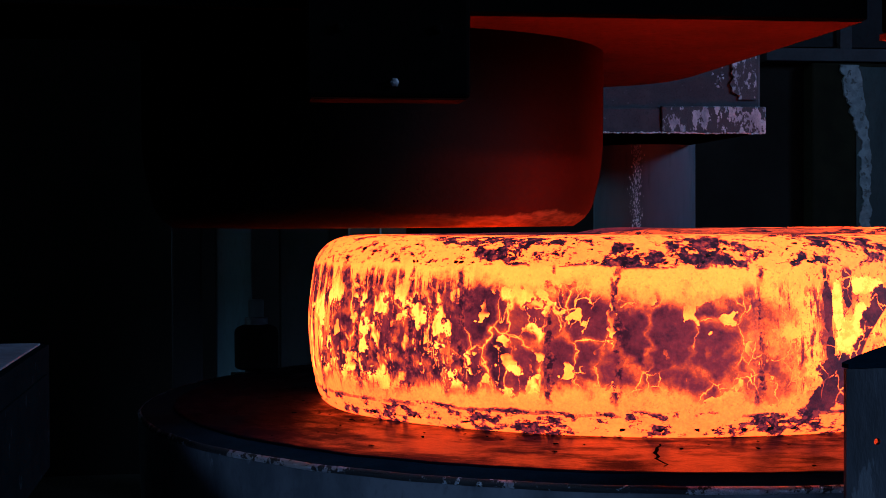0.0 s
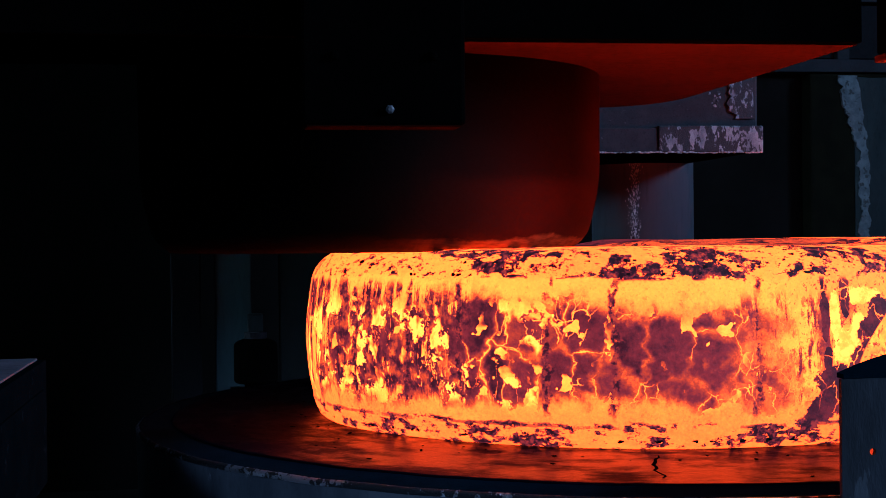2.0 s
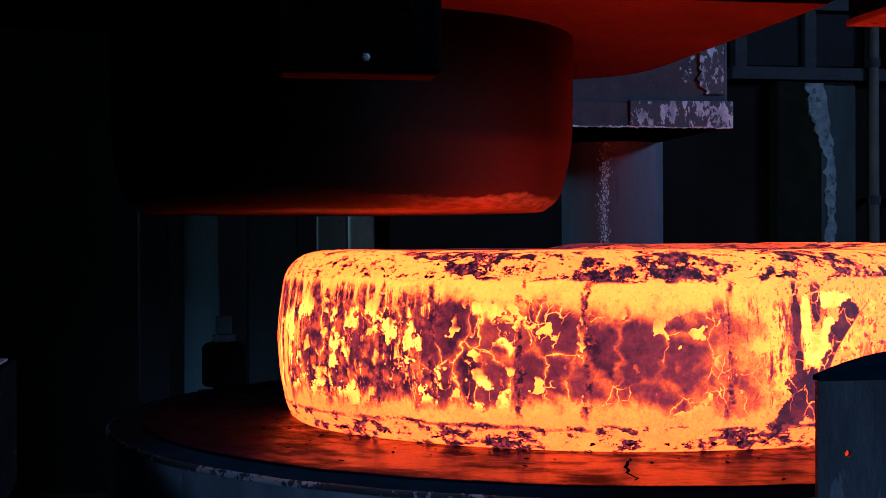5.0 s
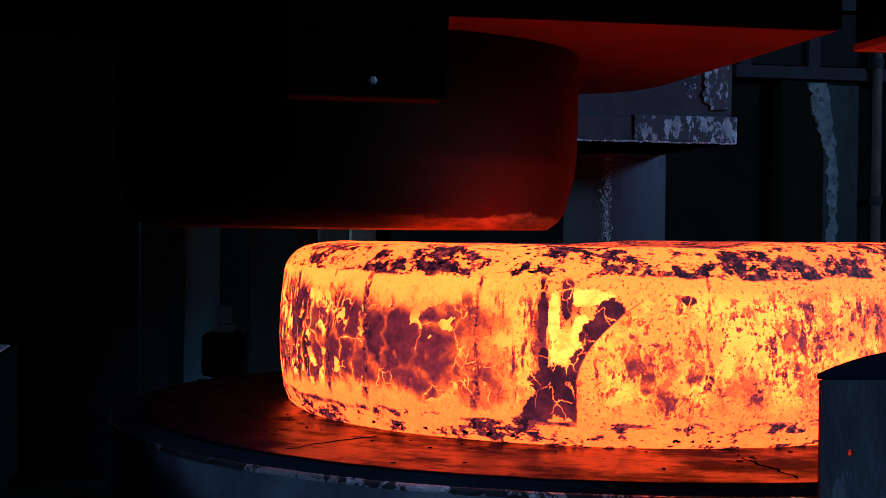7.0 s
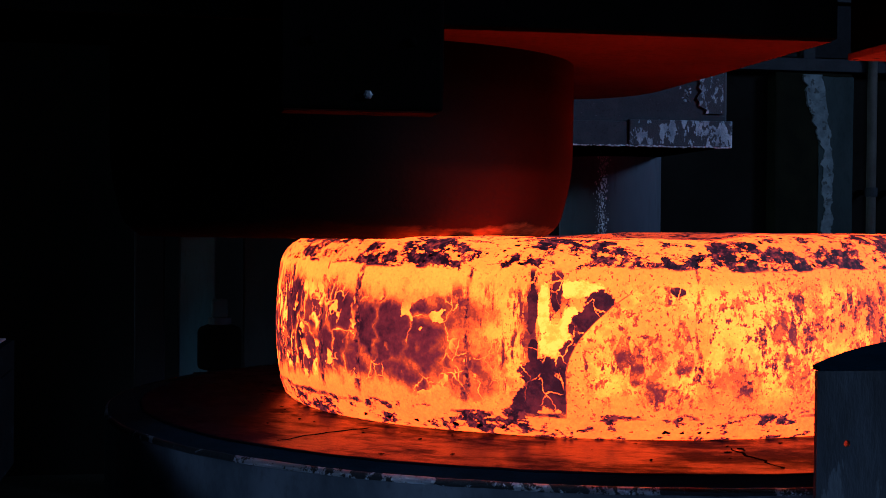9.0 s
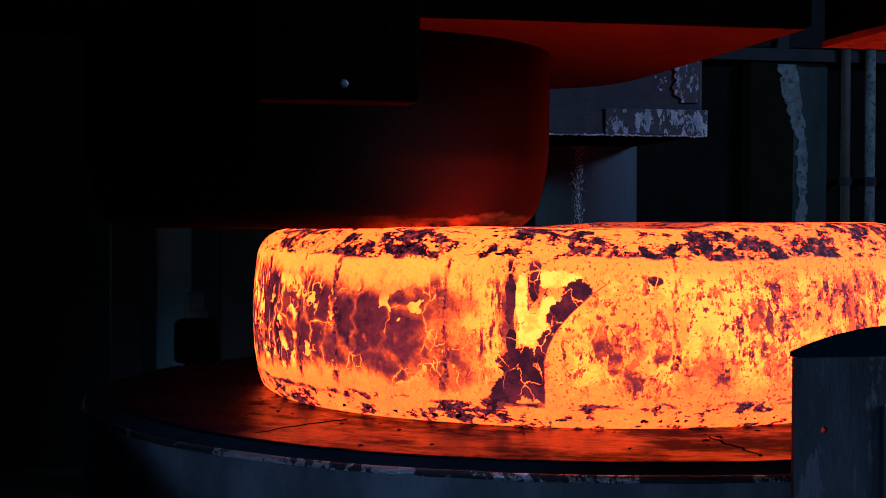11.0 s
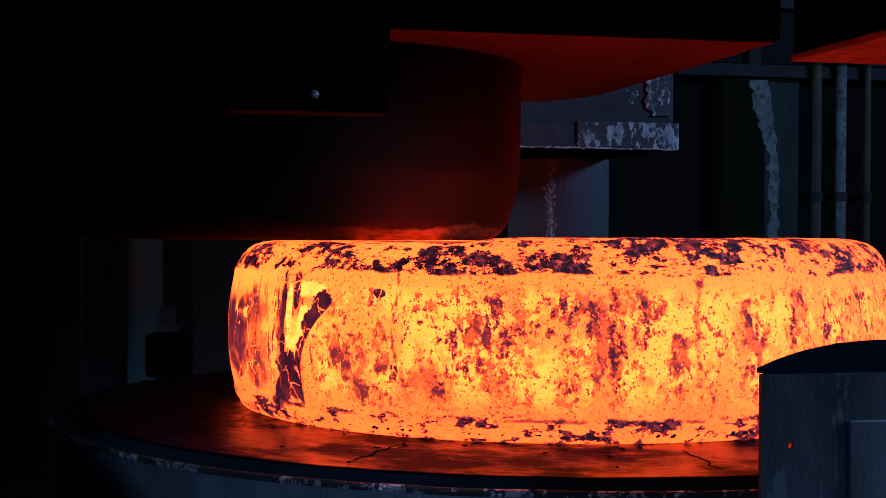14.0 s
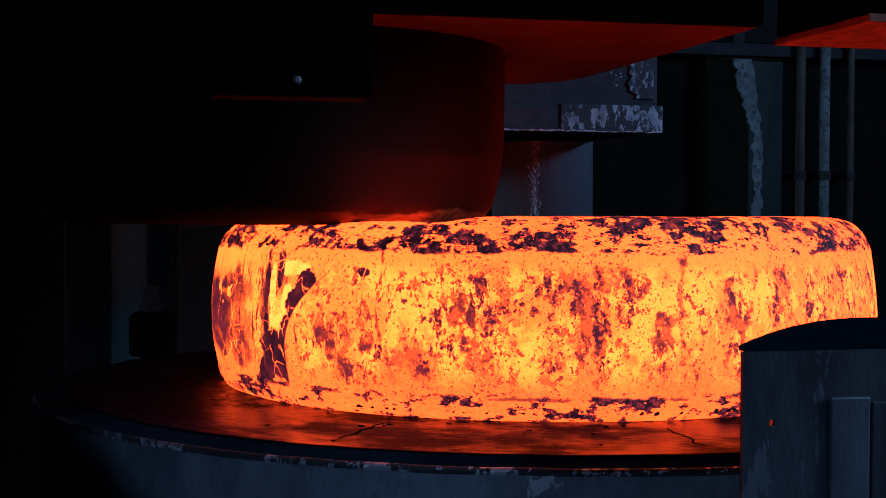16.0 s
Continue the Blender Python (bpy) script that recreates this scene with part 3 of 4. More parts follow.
# ---- the setting ----
def setting():
    s = tagged(part("ground", box(-14, 7.3, -8, 9, -0.2, 0.0, 0), FLOOR), "oily dark concrete floor of the forging hall", "floor", kind="structure")
    tagged(part("wall_north", box(-14, 7.3, 3.92, 4.2, 0, 7.0, 0), CONCRETE), "concrete wall behind the press, its unlit darkness in the colour", "wall", kind="structure")
    # the wall openings are unseen, made only for the added lamps
    bm = bmesh.new()
    for y0, y1, z0, z1 in ((-8, -1.3, 0, 7), (1.9, 4.2, 0, 7), (-1.3, 1.9, 0, 3.1), (-1.3, 1.9, 5.3, 7)):
        bmesh.ops.create_cube(bm, size=1, matrix=Matrix.Translation((-14.15, (y0 + y1) / 2, (z0 + z1) / 2)) @ Matrix.Diagonal((0.3, y1 - y0, z1 - z0, 1)))
    tagged(part("wall_west", bm, CONCRETE), "unseen dark hall wall with an opening for an added lamp", "wall", kind="structure")
    bm = bmesh.new()
    for y0, y1, z0, z1 in ((-8, -4.8, 0, 7), (-2.4, 4.2, 0, 7), (-4.8, -2.4, 0, 3.4), (-4.8, -2.4, 5.2, 7)):
        bmesh.ops.create_cube(bm, size=1, matrix=Matrix.Translation((7.15, (y0 + y1) / 2, (z0 + z1) / 2)) @ Matrix.Diagonal((0.3, y1 - y0, z1 - z0, 1)))
    tagged(part("wall_east", bm, CONCRETE), "unseen dark hall wall with an opening for an added lamp", "wall", kind="structure")
    bm = bmesh.new()
    for x0, x1, z0, z1 in ((-14, -6.6, 0, 7), (-6.6, -3.4, 0, 3.3), (-6.6, -3.4, 5.1, 7), (-3.4, 1.3, 0, 7), (5.1, 7.3, 0, 7), (1.3, 5.1, 0, 3.3), (1.3, 5.1, 5.1, 7)):
        bmesh.ops.create_cube(bm, size=1, matrix=Matrix.Translation(((x0 + x1) / 2, -8.15, (z0 + z1) / 2)) @ Matrix.Diagonal((x1 - x0, 0.3, z1 - z0, 1)))
    tagged(part("wall_south", bm, CONCRETE), "unseen dark hall wall with two openings for added lamps", "wall", kind="structure")
    tagged(part("ceiling", box(-14, 7.3, -8, 4.2, 7.0, 7.2, 0), CONCRETE), "dark hall roof deck", "ceiling", kind="structure")
    return s


def back_wall_things():
    # framed sheet screen on the north wall, right of the column
    screen = tagged(base("sheet_screen", 1.9, 3.84, 0), "dark framed sheet metal screen fixed to the wall", "screen")
    for x0, x1 in ((0.05, 0.38), (0.46, 0.75), (0.83, 1.6)):
        part("panel", box(x0, x1, 0.02, 0.04, 2.21, 2.50, 0.004), PANEL, screen)
        part("panel", box(x0, x1, 0.02, 0.04, 2.62, 3.60, 0.004), PANEL, screen)
    for x in (-0.02, 0.38, 0.75, 1.6):
        part("upright", box(x, x + 0.07, -0.02, 0.06, 2.19, 3.65, 0.005), FRAME, screen)
    for z in (2.13, 2.51, 3.6):
        part("rail", box(-0.04, 1.68, -0.028, 0.06, z, z + 0.07, 0.005), FRAME, screen)
    # strip of whitewash left on the pier beside a dark doorway
    pier = tagged(base("wall_pier", 2.262, 3.80, 0), "dark wall pier with a ragged strip of peeling whitewash", "pier")
    part("pier_body", rough_up(box(-0.15, 0.30, 0.0, 0.12, 0, 2.12, 0.01), 0.004, 9, 3), OLIVE, pier)
    rng = random.Random(4)
    bm = bmesh.new()
    last = None
    for i in range(150):
        z = 2.11 - i * 0.0064
        k = min(1.0, i / 70)
        jag = 0.034 * noise.noise(Vector((0, 5, z * 9))) + 0.020 * noise.noise(Vector((3, 5, z * 31))) + 0.008 * noise.noise(Vector((1, 2, z * 120)))
        left = 0.004 + 0.125 * k ** 1.2 + jag
        right = max(left + 0.012, 0.118 + 0.062 * k + 0.022 * noise.noise(Vector((8, 1, z * 17))) + 0.008 * noise.noise(Vector((4, 9, z * 90))))
        row = [bm.verts.new((left, -0.012, z)), bm.verts.new((right, -0.012, z)), bm.verts.new((right + 0.004, 0.006, z)), bm.verts.new((left - 0.004, 0.006, z))]
        if last:
            for a in range(4):
                b = (a + 1) % 4
                bm.faces.new((last[a], row[a], row[b], last[b]))
        last = row
    bmesh.ops.recalc_face_normals(bm, faces=bm.faces)
    part("whitewash", bm, PLASTER, pier, "peeling pale whitewash with a ragged edge")
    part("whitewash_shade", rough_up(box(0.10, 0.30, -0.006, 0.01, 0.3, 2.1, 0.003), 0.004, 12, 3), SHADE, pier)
    # upright pipes
    for x, r, mat, label in ((2.665, 0.026, PIPE, "dusty brown service pipe running up the wall"), (2.81, 0.030, PLASTER, "pale flaking service pipe running up the wall"), (2.97, 0.02, PIPE, "dusty brown service pipe running up the wall")):
        p = tagged(base("service_pipe", x, 3.78, 0), label, "pipe", group="service pipes on the wall")
        part("pipe", smooth(lathe([(r, 0.0), (r, 3.6)], 16)), mat, p)
        for z in (0.9, 1.45, 2.2, 2.9):
            part("clamp", lathe([(r + 0.008, z), (r + 0.008, z + 0.05)], 16), FRAME, p)
            part("clamp_stay", box(-0.012, 0.012, 0.0, 0.14, z + 0.01, z + 0.04, 0.002), FRAME, p)
    # boards and posts seen in the gap under the die
    row = ((-1.23, -1.105, PANEL, "narrow dark post", 0.0), (-1.05, -0.895, TEAL, "faded teal painted steel post", 0.02),
           (-0.78, -0.565, SHADE, "dark grey-blue sheet post", 0.05), (-0.485, -0.36, GREY, "grey steel post with rubbed edges", 0.0), (-0.355, -0.245, PALE, "pale grey flaking post with a ragged edge", -0.03), (-0.243, -0.17, OLIVE, "narrow olive-dark post", 0.03))
    for x0, x1, mat, label, dy in row:
        p = tagged(base("steel_post", (x0 + x1) / 2, 2.6 + dy, 0), label + " standing behind the press", "post", group="posts behind the press")
        w = (x1 - x0) / 2
        part("face", rough_up(box(-w, w, 0, 0.06, 0.012, 2.4, 0.008), 0.004, 7, 4), mat, p)
        part("foot_plate", box(-w - 0.03, w + 0.03, -0.03, 0.09, 0, 0.012, 0.002), FRAME, p)


def switch_box():
    t = tagged(base("valve_stand", -0.89, 2.2, 0), "small dark valve stand with a pale box on top", "valve stand")
    part("stem", lathe(arcs([(0.08, 0.0, 0), (0.08, 0.03, 0), (0.045, 0.06, 0.01), (0.045, 0.90, 0)]), 24), FRAME, t)
    part("box", box(-0.032, 0.030, -0.03, 0.03, 0.90, 0.972, 0.008), SHADE, t, "dusty grey terminal box")
    part("shelf", box(-0.10, 0.10, -0.06, 0.06, 0.668, 0.682, 0.003), FRAME, t)
    part("drum", smooth(lathe(arcs([(0.02, 0.70, 0), (0.085, 0.70, 0.02), (0.085, 0.86, 0.02), (0.03, 0.88, 0)]), 24)), BLACK_STEEL, t)


def column():
    c = tagged(base("press_column", 0.552, 1.76, 0), "round greasy steel press column with a dripping grease streak", "column")
    part("shaft", smooth(lathe([(0.19, 0.05), (0.19, 5.5)], 96)), COLUMN, c)
    part("base_nut", lathe(arcs([(0.30, 0, 0), (0.30, 0.18, 0.02), (0.22, 0.20, 0)]), 48), BLACK_STEEL, c)
    rng = random.Random(9)
    bm = bmesh.new()
    for i in range(1700):
        a = -math.pi / 2 - 0.44 + rng.gauss(0, 0.052) + 0.012 * math.sin(i * 0.01)
        z = 1.0 + i * 0.0007 + rng.uniform(-0.01, 0.01)
        s = rng.choice((0.0008, 0.0012, 0.0016, 0.0026)) * rng.uniform(0.8, 1.2)
        bmesh.ops.create_icosphere(bm, subdivisions=1, radius=1, matrix=Matrix.Translation((0.19 * math.cos(a), 0.19 * math.sin(a), z)) @ Matrix.Diagonal((s, s, s * rng.uniform(1, 2.4), 1)))
    tagged(part("grease_beads", smooth(bm), GREASE, c, "pale dried grease beads in an upright streak"), kind="stuff")


def right_post():
    """Guide post beside the table: hollow, with a bored front plate and a cranked back."""
    p = tagged(base("guide_post", 0, 0, 0), "scuffed blue-grey steel guide post with a bored hole", "guide post")
    x0, yf, zt = -0.203, -1.596, 1.078
    hx, hz, hr = -0.160, 0.975, 0.0046
    bm = bmesh.new()
    # front plate built round the round bore
    outer, inner = [], []
    corners = [(0.55, zt - 0.0065), (x0, zt - 0.0065), (x0, 0.0), (0.55, 0.0)]
    angles = sorted([2 * math.pi * (k + 0.5) / 28 for k in range(28)] + [math.atan2(z - hz, x - hx) % (2 * math.pi) for x, z in corners])
    n = len(angles)
    for a in angles:
        dx, dz = math.cos(a), math.sin(a)
        t = min((0.55 - hx) / dx if dx > 0 else (x0 - hx) / dx, (zt - 0.0065 - hz) / dz if dz > 0 else (0.0 - hz) / dz)
        outer.append((hx + dx * t, hz + dz * t))
        inner.append((hx + dx * hr, hz + dz * hr))

    def ring(pts, y):
        return [bm.verts.new((x, y, z)) for x, z in pts]
    fo, fi, bo, bi = ring(outer, yf), ring(inner, yf), ring(outer, yf + 0.008), ring(inner, yf + 0.008)
    for k in range(n):
        j = (k + 1) % n
        for quad in ((fo[k], fo[j], fi[j], fi[k]), (bo[j], bo[k], bi[k], bi[j]), (fi[k], fi[j], bi[j], bi[k]), (fo[j], fo[k], bo[k], bo[j])):
            bm.faces.new(quad)
    bmesh.ops.recalc_face_normals(bm, faces=bm.faces)
    part("front_plate", bm, POST, p)
    outline = [(x0 + 0.003, yf), (0.55, yf), (0.55, -1.135), (0.22, -1.135)]
    for k in range(1, 7):
        t = k / 7
        a, b, c = Vector((0.22, -1.135)), Vector((0.06, -1.20)), Vector((x0 + 0.003, yf + 0.02))
        v = a * (1 - t) ** 2 + b * 2 * t * (1 - t) + c * t ** 2
        outline.append((v.x, v.y))
    outline.append((x0 + 0.003, yf + 0.02))
    part("cap_plate", rough_up(prism(outline, zt - 0.006, zt, 0.002), 0.0012, 14), CAP, p, "blue-black cap plate")
    part("side_plate", box(0.52, 0.55, yf + 0.009, -1.14, 0, zt - 0.0065, 0.004), POST, p)
    part("weld_strip", rough_up(box(-0.078, -0.018, yf - 0.007, yf - 0.001, 0.0, 1.008, 0.003), 0.0012, 30, 3), POST_STRIP, p, "bare steel strip with a rubbed edge")
    part("slot_plate", box(-0.014, 0.30, yf - 0.005, yf - 0.001, 0.0, 1.0, 0.002), POST, p)


def left_post():
    p = tagged(base("guide_block", 0, 0, 0), "dark steel guide block with rubbed, rounded edges", "guide block")
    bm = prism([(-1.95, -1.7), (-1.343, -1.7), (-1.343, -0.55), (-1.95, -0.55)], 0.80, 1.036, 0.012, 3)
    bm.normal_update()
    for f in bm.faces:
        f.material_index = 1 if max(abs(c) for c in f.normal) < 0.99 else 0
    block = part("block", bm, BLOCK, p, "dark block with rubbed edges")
    block.data.materials.append(BLOCK_EDGE)
    # paler sheet puts the daylight on the block's top into its colour
    part("lit_top", rough_up(box(-1.935, -1.357, -1.685, -0.564, 1.0362, 1.0405, 0.0015), 0.0008, 20, 4), SKIRT, block, "scuffed blue-grey top sheet with the daylight on it painted in")
    part("neck", prism([(-1.90, -1.65), (-1.42, -1.65), (-1.42, -0.62), (-1.90, -0.62)], 0.0, 0.802, 0.006), BLACK_STEEL, p)
    part("wear_plate", box(-1.345, -1.339, -1.60, -0.60, 0.86, 0.985, 0.002), BLOCK, p, "dark wear plate")


def turntable():
    t = tagged(base("turntable", 0, 0, 0), "heavy round steel forging turntable, scuffed, with a cracked rim", "turntable")

    def dents(r, z, a):
        if r > 1.0:
            p = Vector((math.cos(a) * 3, math.sin(a) * 3, z * 5))
            r += 0.004 * noise.noise(p * 2.2) + 0.0022 * noise.noise(p * 9)
            z += 0.0012 * noise.noise(p * 5) if z > 0.8 else 0
        return r, z
    skirt = [(1.10, 0.32), (1.19, 0.34), (1.203, 0.50), (1.203, 0.60), (1.204, 0.70), (1.204, 0.78), (1.204, 0.830)]
    part("table_skirt", smooth(lathe(skirt, 320, wobble=dents, close=False)), SKIRT, t, "blue-grey scuffed side of the table")
    ring = [(1.204, 0.830), (1.2035, 0.8345), (1.201, 0.8375), (1.197, 0.8392), (1.192, 0.8400), (1.130, 0.8455), (1.126, 0.8458)]
    part("rim_ring", smooth(lathe(ring, 320, wobble=dents, close=False)), RING, t, "blue-black rim ring sloping outward")
    prof = [(1.126, 0.8455), (1.1255, 0.8485), (1.123, 0.8497), (1.119, 0.850), (1.117, 0.850), (1.10, 0.850), (0.9, 0.850), (0.6, 0.85), (0.2, 0.85)]
    part("table_plate", smooth(lathe(prof, 320, wobble=dents)), TABLE, t)
    edge = [(1.2048, 0.8285), (1.2060, 0.8325), (1.2050, 0.8365), (1.2018, 0.8395), (1.1985, 0.8406)]
    part("worn_edge", smooth(lathe(edge, 320, wobble=dents, close=False)), RIM, t, "rubbed bright edge of the table")
    part("pedestal", lathe(arcs([(0.95, 0.0, 0), (0.95, 0.06, 0.01), (0.82, 0.10, 0.02), (0.82, 0.33, 0)]), 96), BLACK_STEEL, t)
    # cracks: dark jagged wedges running in from the rim
    rng = random.Random(6)
    for angle, r0, r1, w in ((-110.0, 0.835, 1.075, 0.007), (-59.5, 0.86, 1.07, 0.006), (-22.0, 0.85, 1.05, 0.005)):
        bm = bmesh.new()
        last, a = None, radians(angle)
        steps = 12
        for i in range(steps + 1):
            r = r0 + (r1 - r0) * i / steps
            a += rng.uniform(-0.009, 0.009)
            half = w * math.sin(math.pi * (0.15 + 0.8 * i / steps)) * rng.uniform(0.6, 1.2) / 2
            c, s = math.cos(a), math.sin(a)
            row = [bm.verts.new((r * c - half * s, r * s + half * c, 0.8503)), bm.verts.new((r * c, r * s, 0.8515)), bm.verts.new((r * c + half * s, r * s - half * c, 0.8503))]
            if last:
                bm.faces.new((last[0], last[1], row[1], row[0]))
                bm.faces.new((last[1], last[2], row[2], row[1]))
            last = row
        bmesh.ops.recalc_face_normals(bm, faces=bm.faces)
        part("crack", bm, BLACK_STEEL, t, "black jagged crack filled with soot")
    # crumbs of fallen scale
    bm = bmesh.new()
    for i in range(110):
        a = rng.uniform(0, 2 * math.pi)
        r = rng.choice((rng.uniform(0.80, 0.90), rng.uniform(0.80, 1.09)))
        s = rng.uniform(0.0015, 0.0042)
        m = Matrix.Translation((r * math.cos(a), r * math.sin(a), 0.8512)) @ Euler((0, 0, rng.uniform(0, 6))).to_matrix().to_4x4() @ Matrix.Diagonal((s * rng.uniform(1, 2.4), s, s * 0.35, 1))
        bmesh.ops.create_icosphere(bm, subdivisions=1, radius=1, matrix=m)
    tagged(part("scale_crumbs", bm, BLACK_STEEL, t, "loose black crumbs of scale"), kind="stuff")
    return t


def forging():
    """The hot disc: bulged wall, upset shoulder, rough uneven top; its base lies on the table."""
    f = base("forging", 0, 0, 0.85)
    tagged(f, "glowing orange steel disc forging with flaking black scale", "forging")
    folds = [radians(a) for a in (-159.5, -147.8, -138.4, -124.8, -115.4, -95.4, -62.4, -31.0, -18.5)]
    prof = [(0.05, 0.0), (0.60, 0.0), (0.750, 0.0), (0.765, 0.002), (0.774, 0.010), (0.780, 0.024), (0.784, 0.036), (0.786, 0.042)]
    prof += [(0.786 + 0.014 * math.sin(math.pi * (i / 22) ** 0.9), 0.05 + 0.262 * i / 22) for i in range(23)]
    prof += [(0.785, 0.320), (0.781, 0.332), (0.775, 0.345), (0.766, 0.358), (0.754, 0.370), (0.738, 0.380), (0.718, 0.3855), (0.69, 0.389)]
    prof += [(0.66 - 0.06 * i, 0.390) for i in range(11)]

    pressed = [radians(b - 3.5) for b in (-45, -20, 0, 20, 40, 60, 80)]

    def lumps(r, z, a):
        p = Vector((math.cos(a) * r, math.sin(a) * r, z))
        if r > 0.5:
            side = 1.0 if 0.01 < z < 0.39 else 0.4
            r += side * (0.006 * noise.noise(p * 3.1) + 0.0025 * noise.noise(p * 11))
            for ba, bw, bh in ((-168, 20, 0.023), (-96, 12, -0.007)):
                d = ((math.degrees(a) - ba + 180) % 360 - 180) / bw
                r += bh * math.exp(-d * d)
            for fa in folds:
                d = abs((a - fa + math.pi) % (2 * math.pi) - math.pi) * r
                if d < 0.02 and z > 0.05:
                    r -= 0.006 * (1 - d / 0.02) ** 2
        if z > 0.33:
            k = (z - 0.33) / 0.06
            # where the die has come down the top lies lower than the part still to be pressed
            gap = min(math.hypot(p.x + 0.65 * math.cos(b), p.y + 0.65 * math.sin(b)) for b in pressed)
            u = min(1.0, max(0.0, (gap - 0.54) / 0.09))
            z += k * (0.013 * u * u * (3 - 2 * u) - 0.003)
            z += k * (0.004 * noise.noise(p * 2.3 + Vector((7, 0, 0))) + 0.0025 * noise.noise(p * 9))
        return r, z
    part("disc", smooth(lathe(prof, 400, wobble=lumps)), HOT, f)
    rng = random.Random(12)
    meshes = []
    for k in range(9):
        bm = bmesh.new()
        n = 9
        low, top = [], []
        for i in range(n):
            a = 2 * math.pi * i / n
            r = rng.uniform(0.45, 1.0)
            x, y = r * math.cos(a) * 0.013, r * math.sin(a) * 0.008
            low.append(bm.verts.new((x, y, -0.002)))
            top.append(bm.verts.new((x * 0.94, y * 0.94, 0.0007 + rng.uniform(-0.0003, 0.0004))))
        bm.faces.new(top)
        for i in range(n):
            j = (i + 1) % n
            bm.faces.new((low[i], low[j], top[j], top[i]))
        me = bpy.data.meshes.new("scale_plate")
        bm.to_mesh(me)
        bm.free()
        me.materials.append(SCALE)
        meshes.append(me)
    ring = [(r, z) for r, z in prof if z > 0.325 and r > 0.70]
    for k in range(150):
        a = radians(rng.uniform(-185, 40))
        if rng.random() < 0.62:
            i = rng.randrange(len(ring) - 1)
            (r0, z0), (r1, z1) = ring[i], ring[i + 1]
        else:
            r0, z0, r1, z1 = 0.774, 0.010, 0.781, 0.026
        r, z = lumps((r0 + r1) / 2, (z0 + z1) / 2, a)
        normal = Vector(((z1 - z0) * math.cos(a), (z1 - z0) * math.sin(a), r0 - r1)).normalized()
        along = Vector((-math.sin(a), math.cos(a), 0))
        m = Matrix((along, normal.cross(along), normal)).transposed().to_4x4()
        ob = new("scale_plate", meshes[k % 9])
        ob.parent = f
        s = rng.uniform(0.25, 0.75)
        ob.matrix_local = Matrix.Translation((r * math.cos(a), r * math.sin(a), z)) @ m @ pose(0, 0, 0, 0, 0, rng.uniform(-35, 35)) @ Matrix.Diagonal((s, s, 1, 1))
    return f


def scale_flake():
    rng = random.Random(3)
    bm = bmesh.new()
    top, low = [], []
    for k in range(11):
        a = 2 * math.pi * k / 11
        r = rng.uniform(0.45, 1.0)
        x, y = r * 0.024 * math.cos(a), r * 0.013 * math.sin(a)
        z = 0.006 * noise.noise(Vector((x, y, 0)) * 60)
        top.append(bm.verts.new((x, y, z + 0.0015)))
        low.append(bm.verts.new((x, y, z - 0.0015)))
    bm.faces.new(top)
    bm.faces.new(list(reversed(low)))
    for k in range(11):
        j = (k + 1) % 11
        bm.faces.new((low[k], low[j], top[j], top[k]))
    n = Nodes("cooling_scale_flake")
    n.put(n.bsdf.inputs["Emission Color"], n.ramp(n.noise(60, 4), ((0.35, (0.45, 0.05, 0.02)), (0.65, (0.9, 0.2, 0.05)))))
    n.bsdf.inputs["Emission Strength"].default_value = 0.6
    f = part("scale_flake", bm, n.done((0.10, 0.06, 0.06), 0.8))
    tagged(f, "thin cooling flake of scale shed from the forging", "scale flake")
    return f


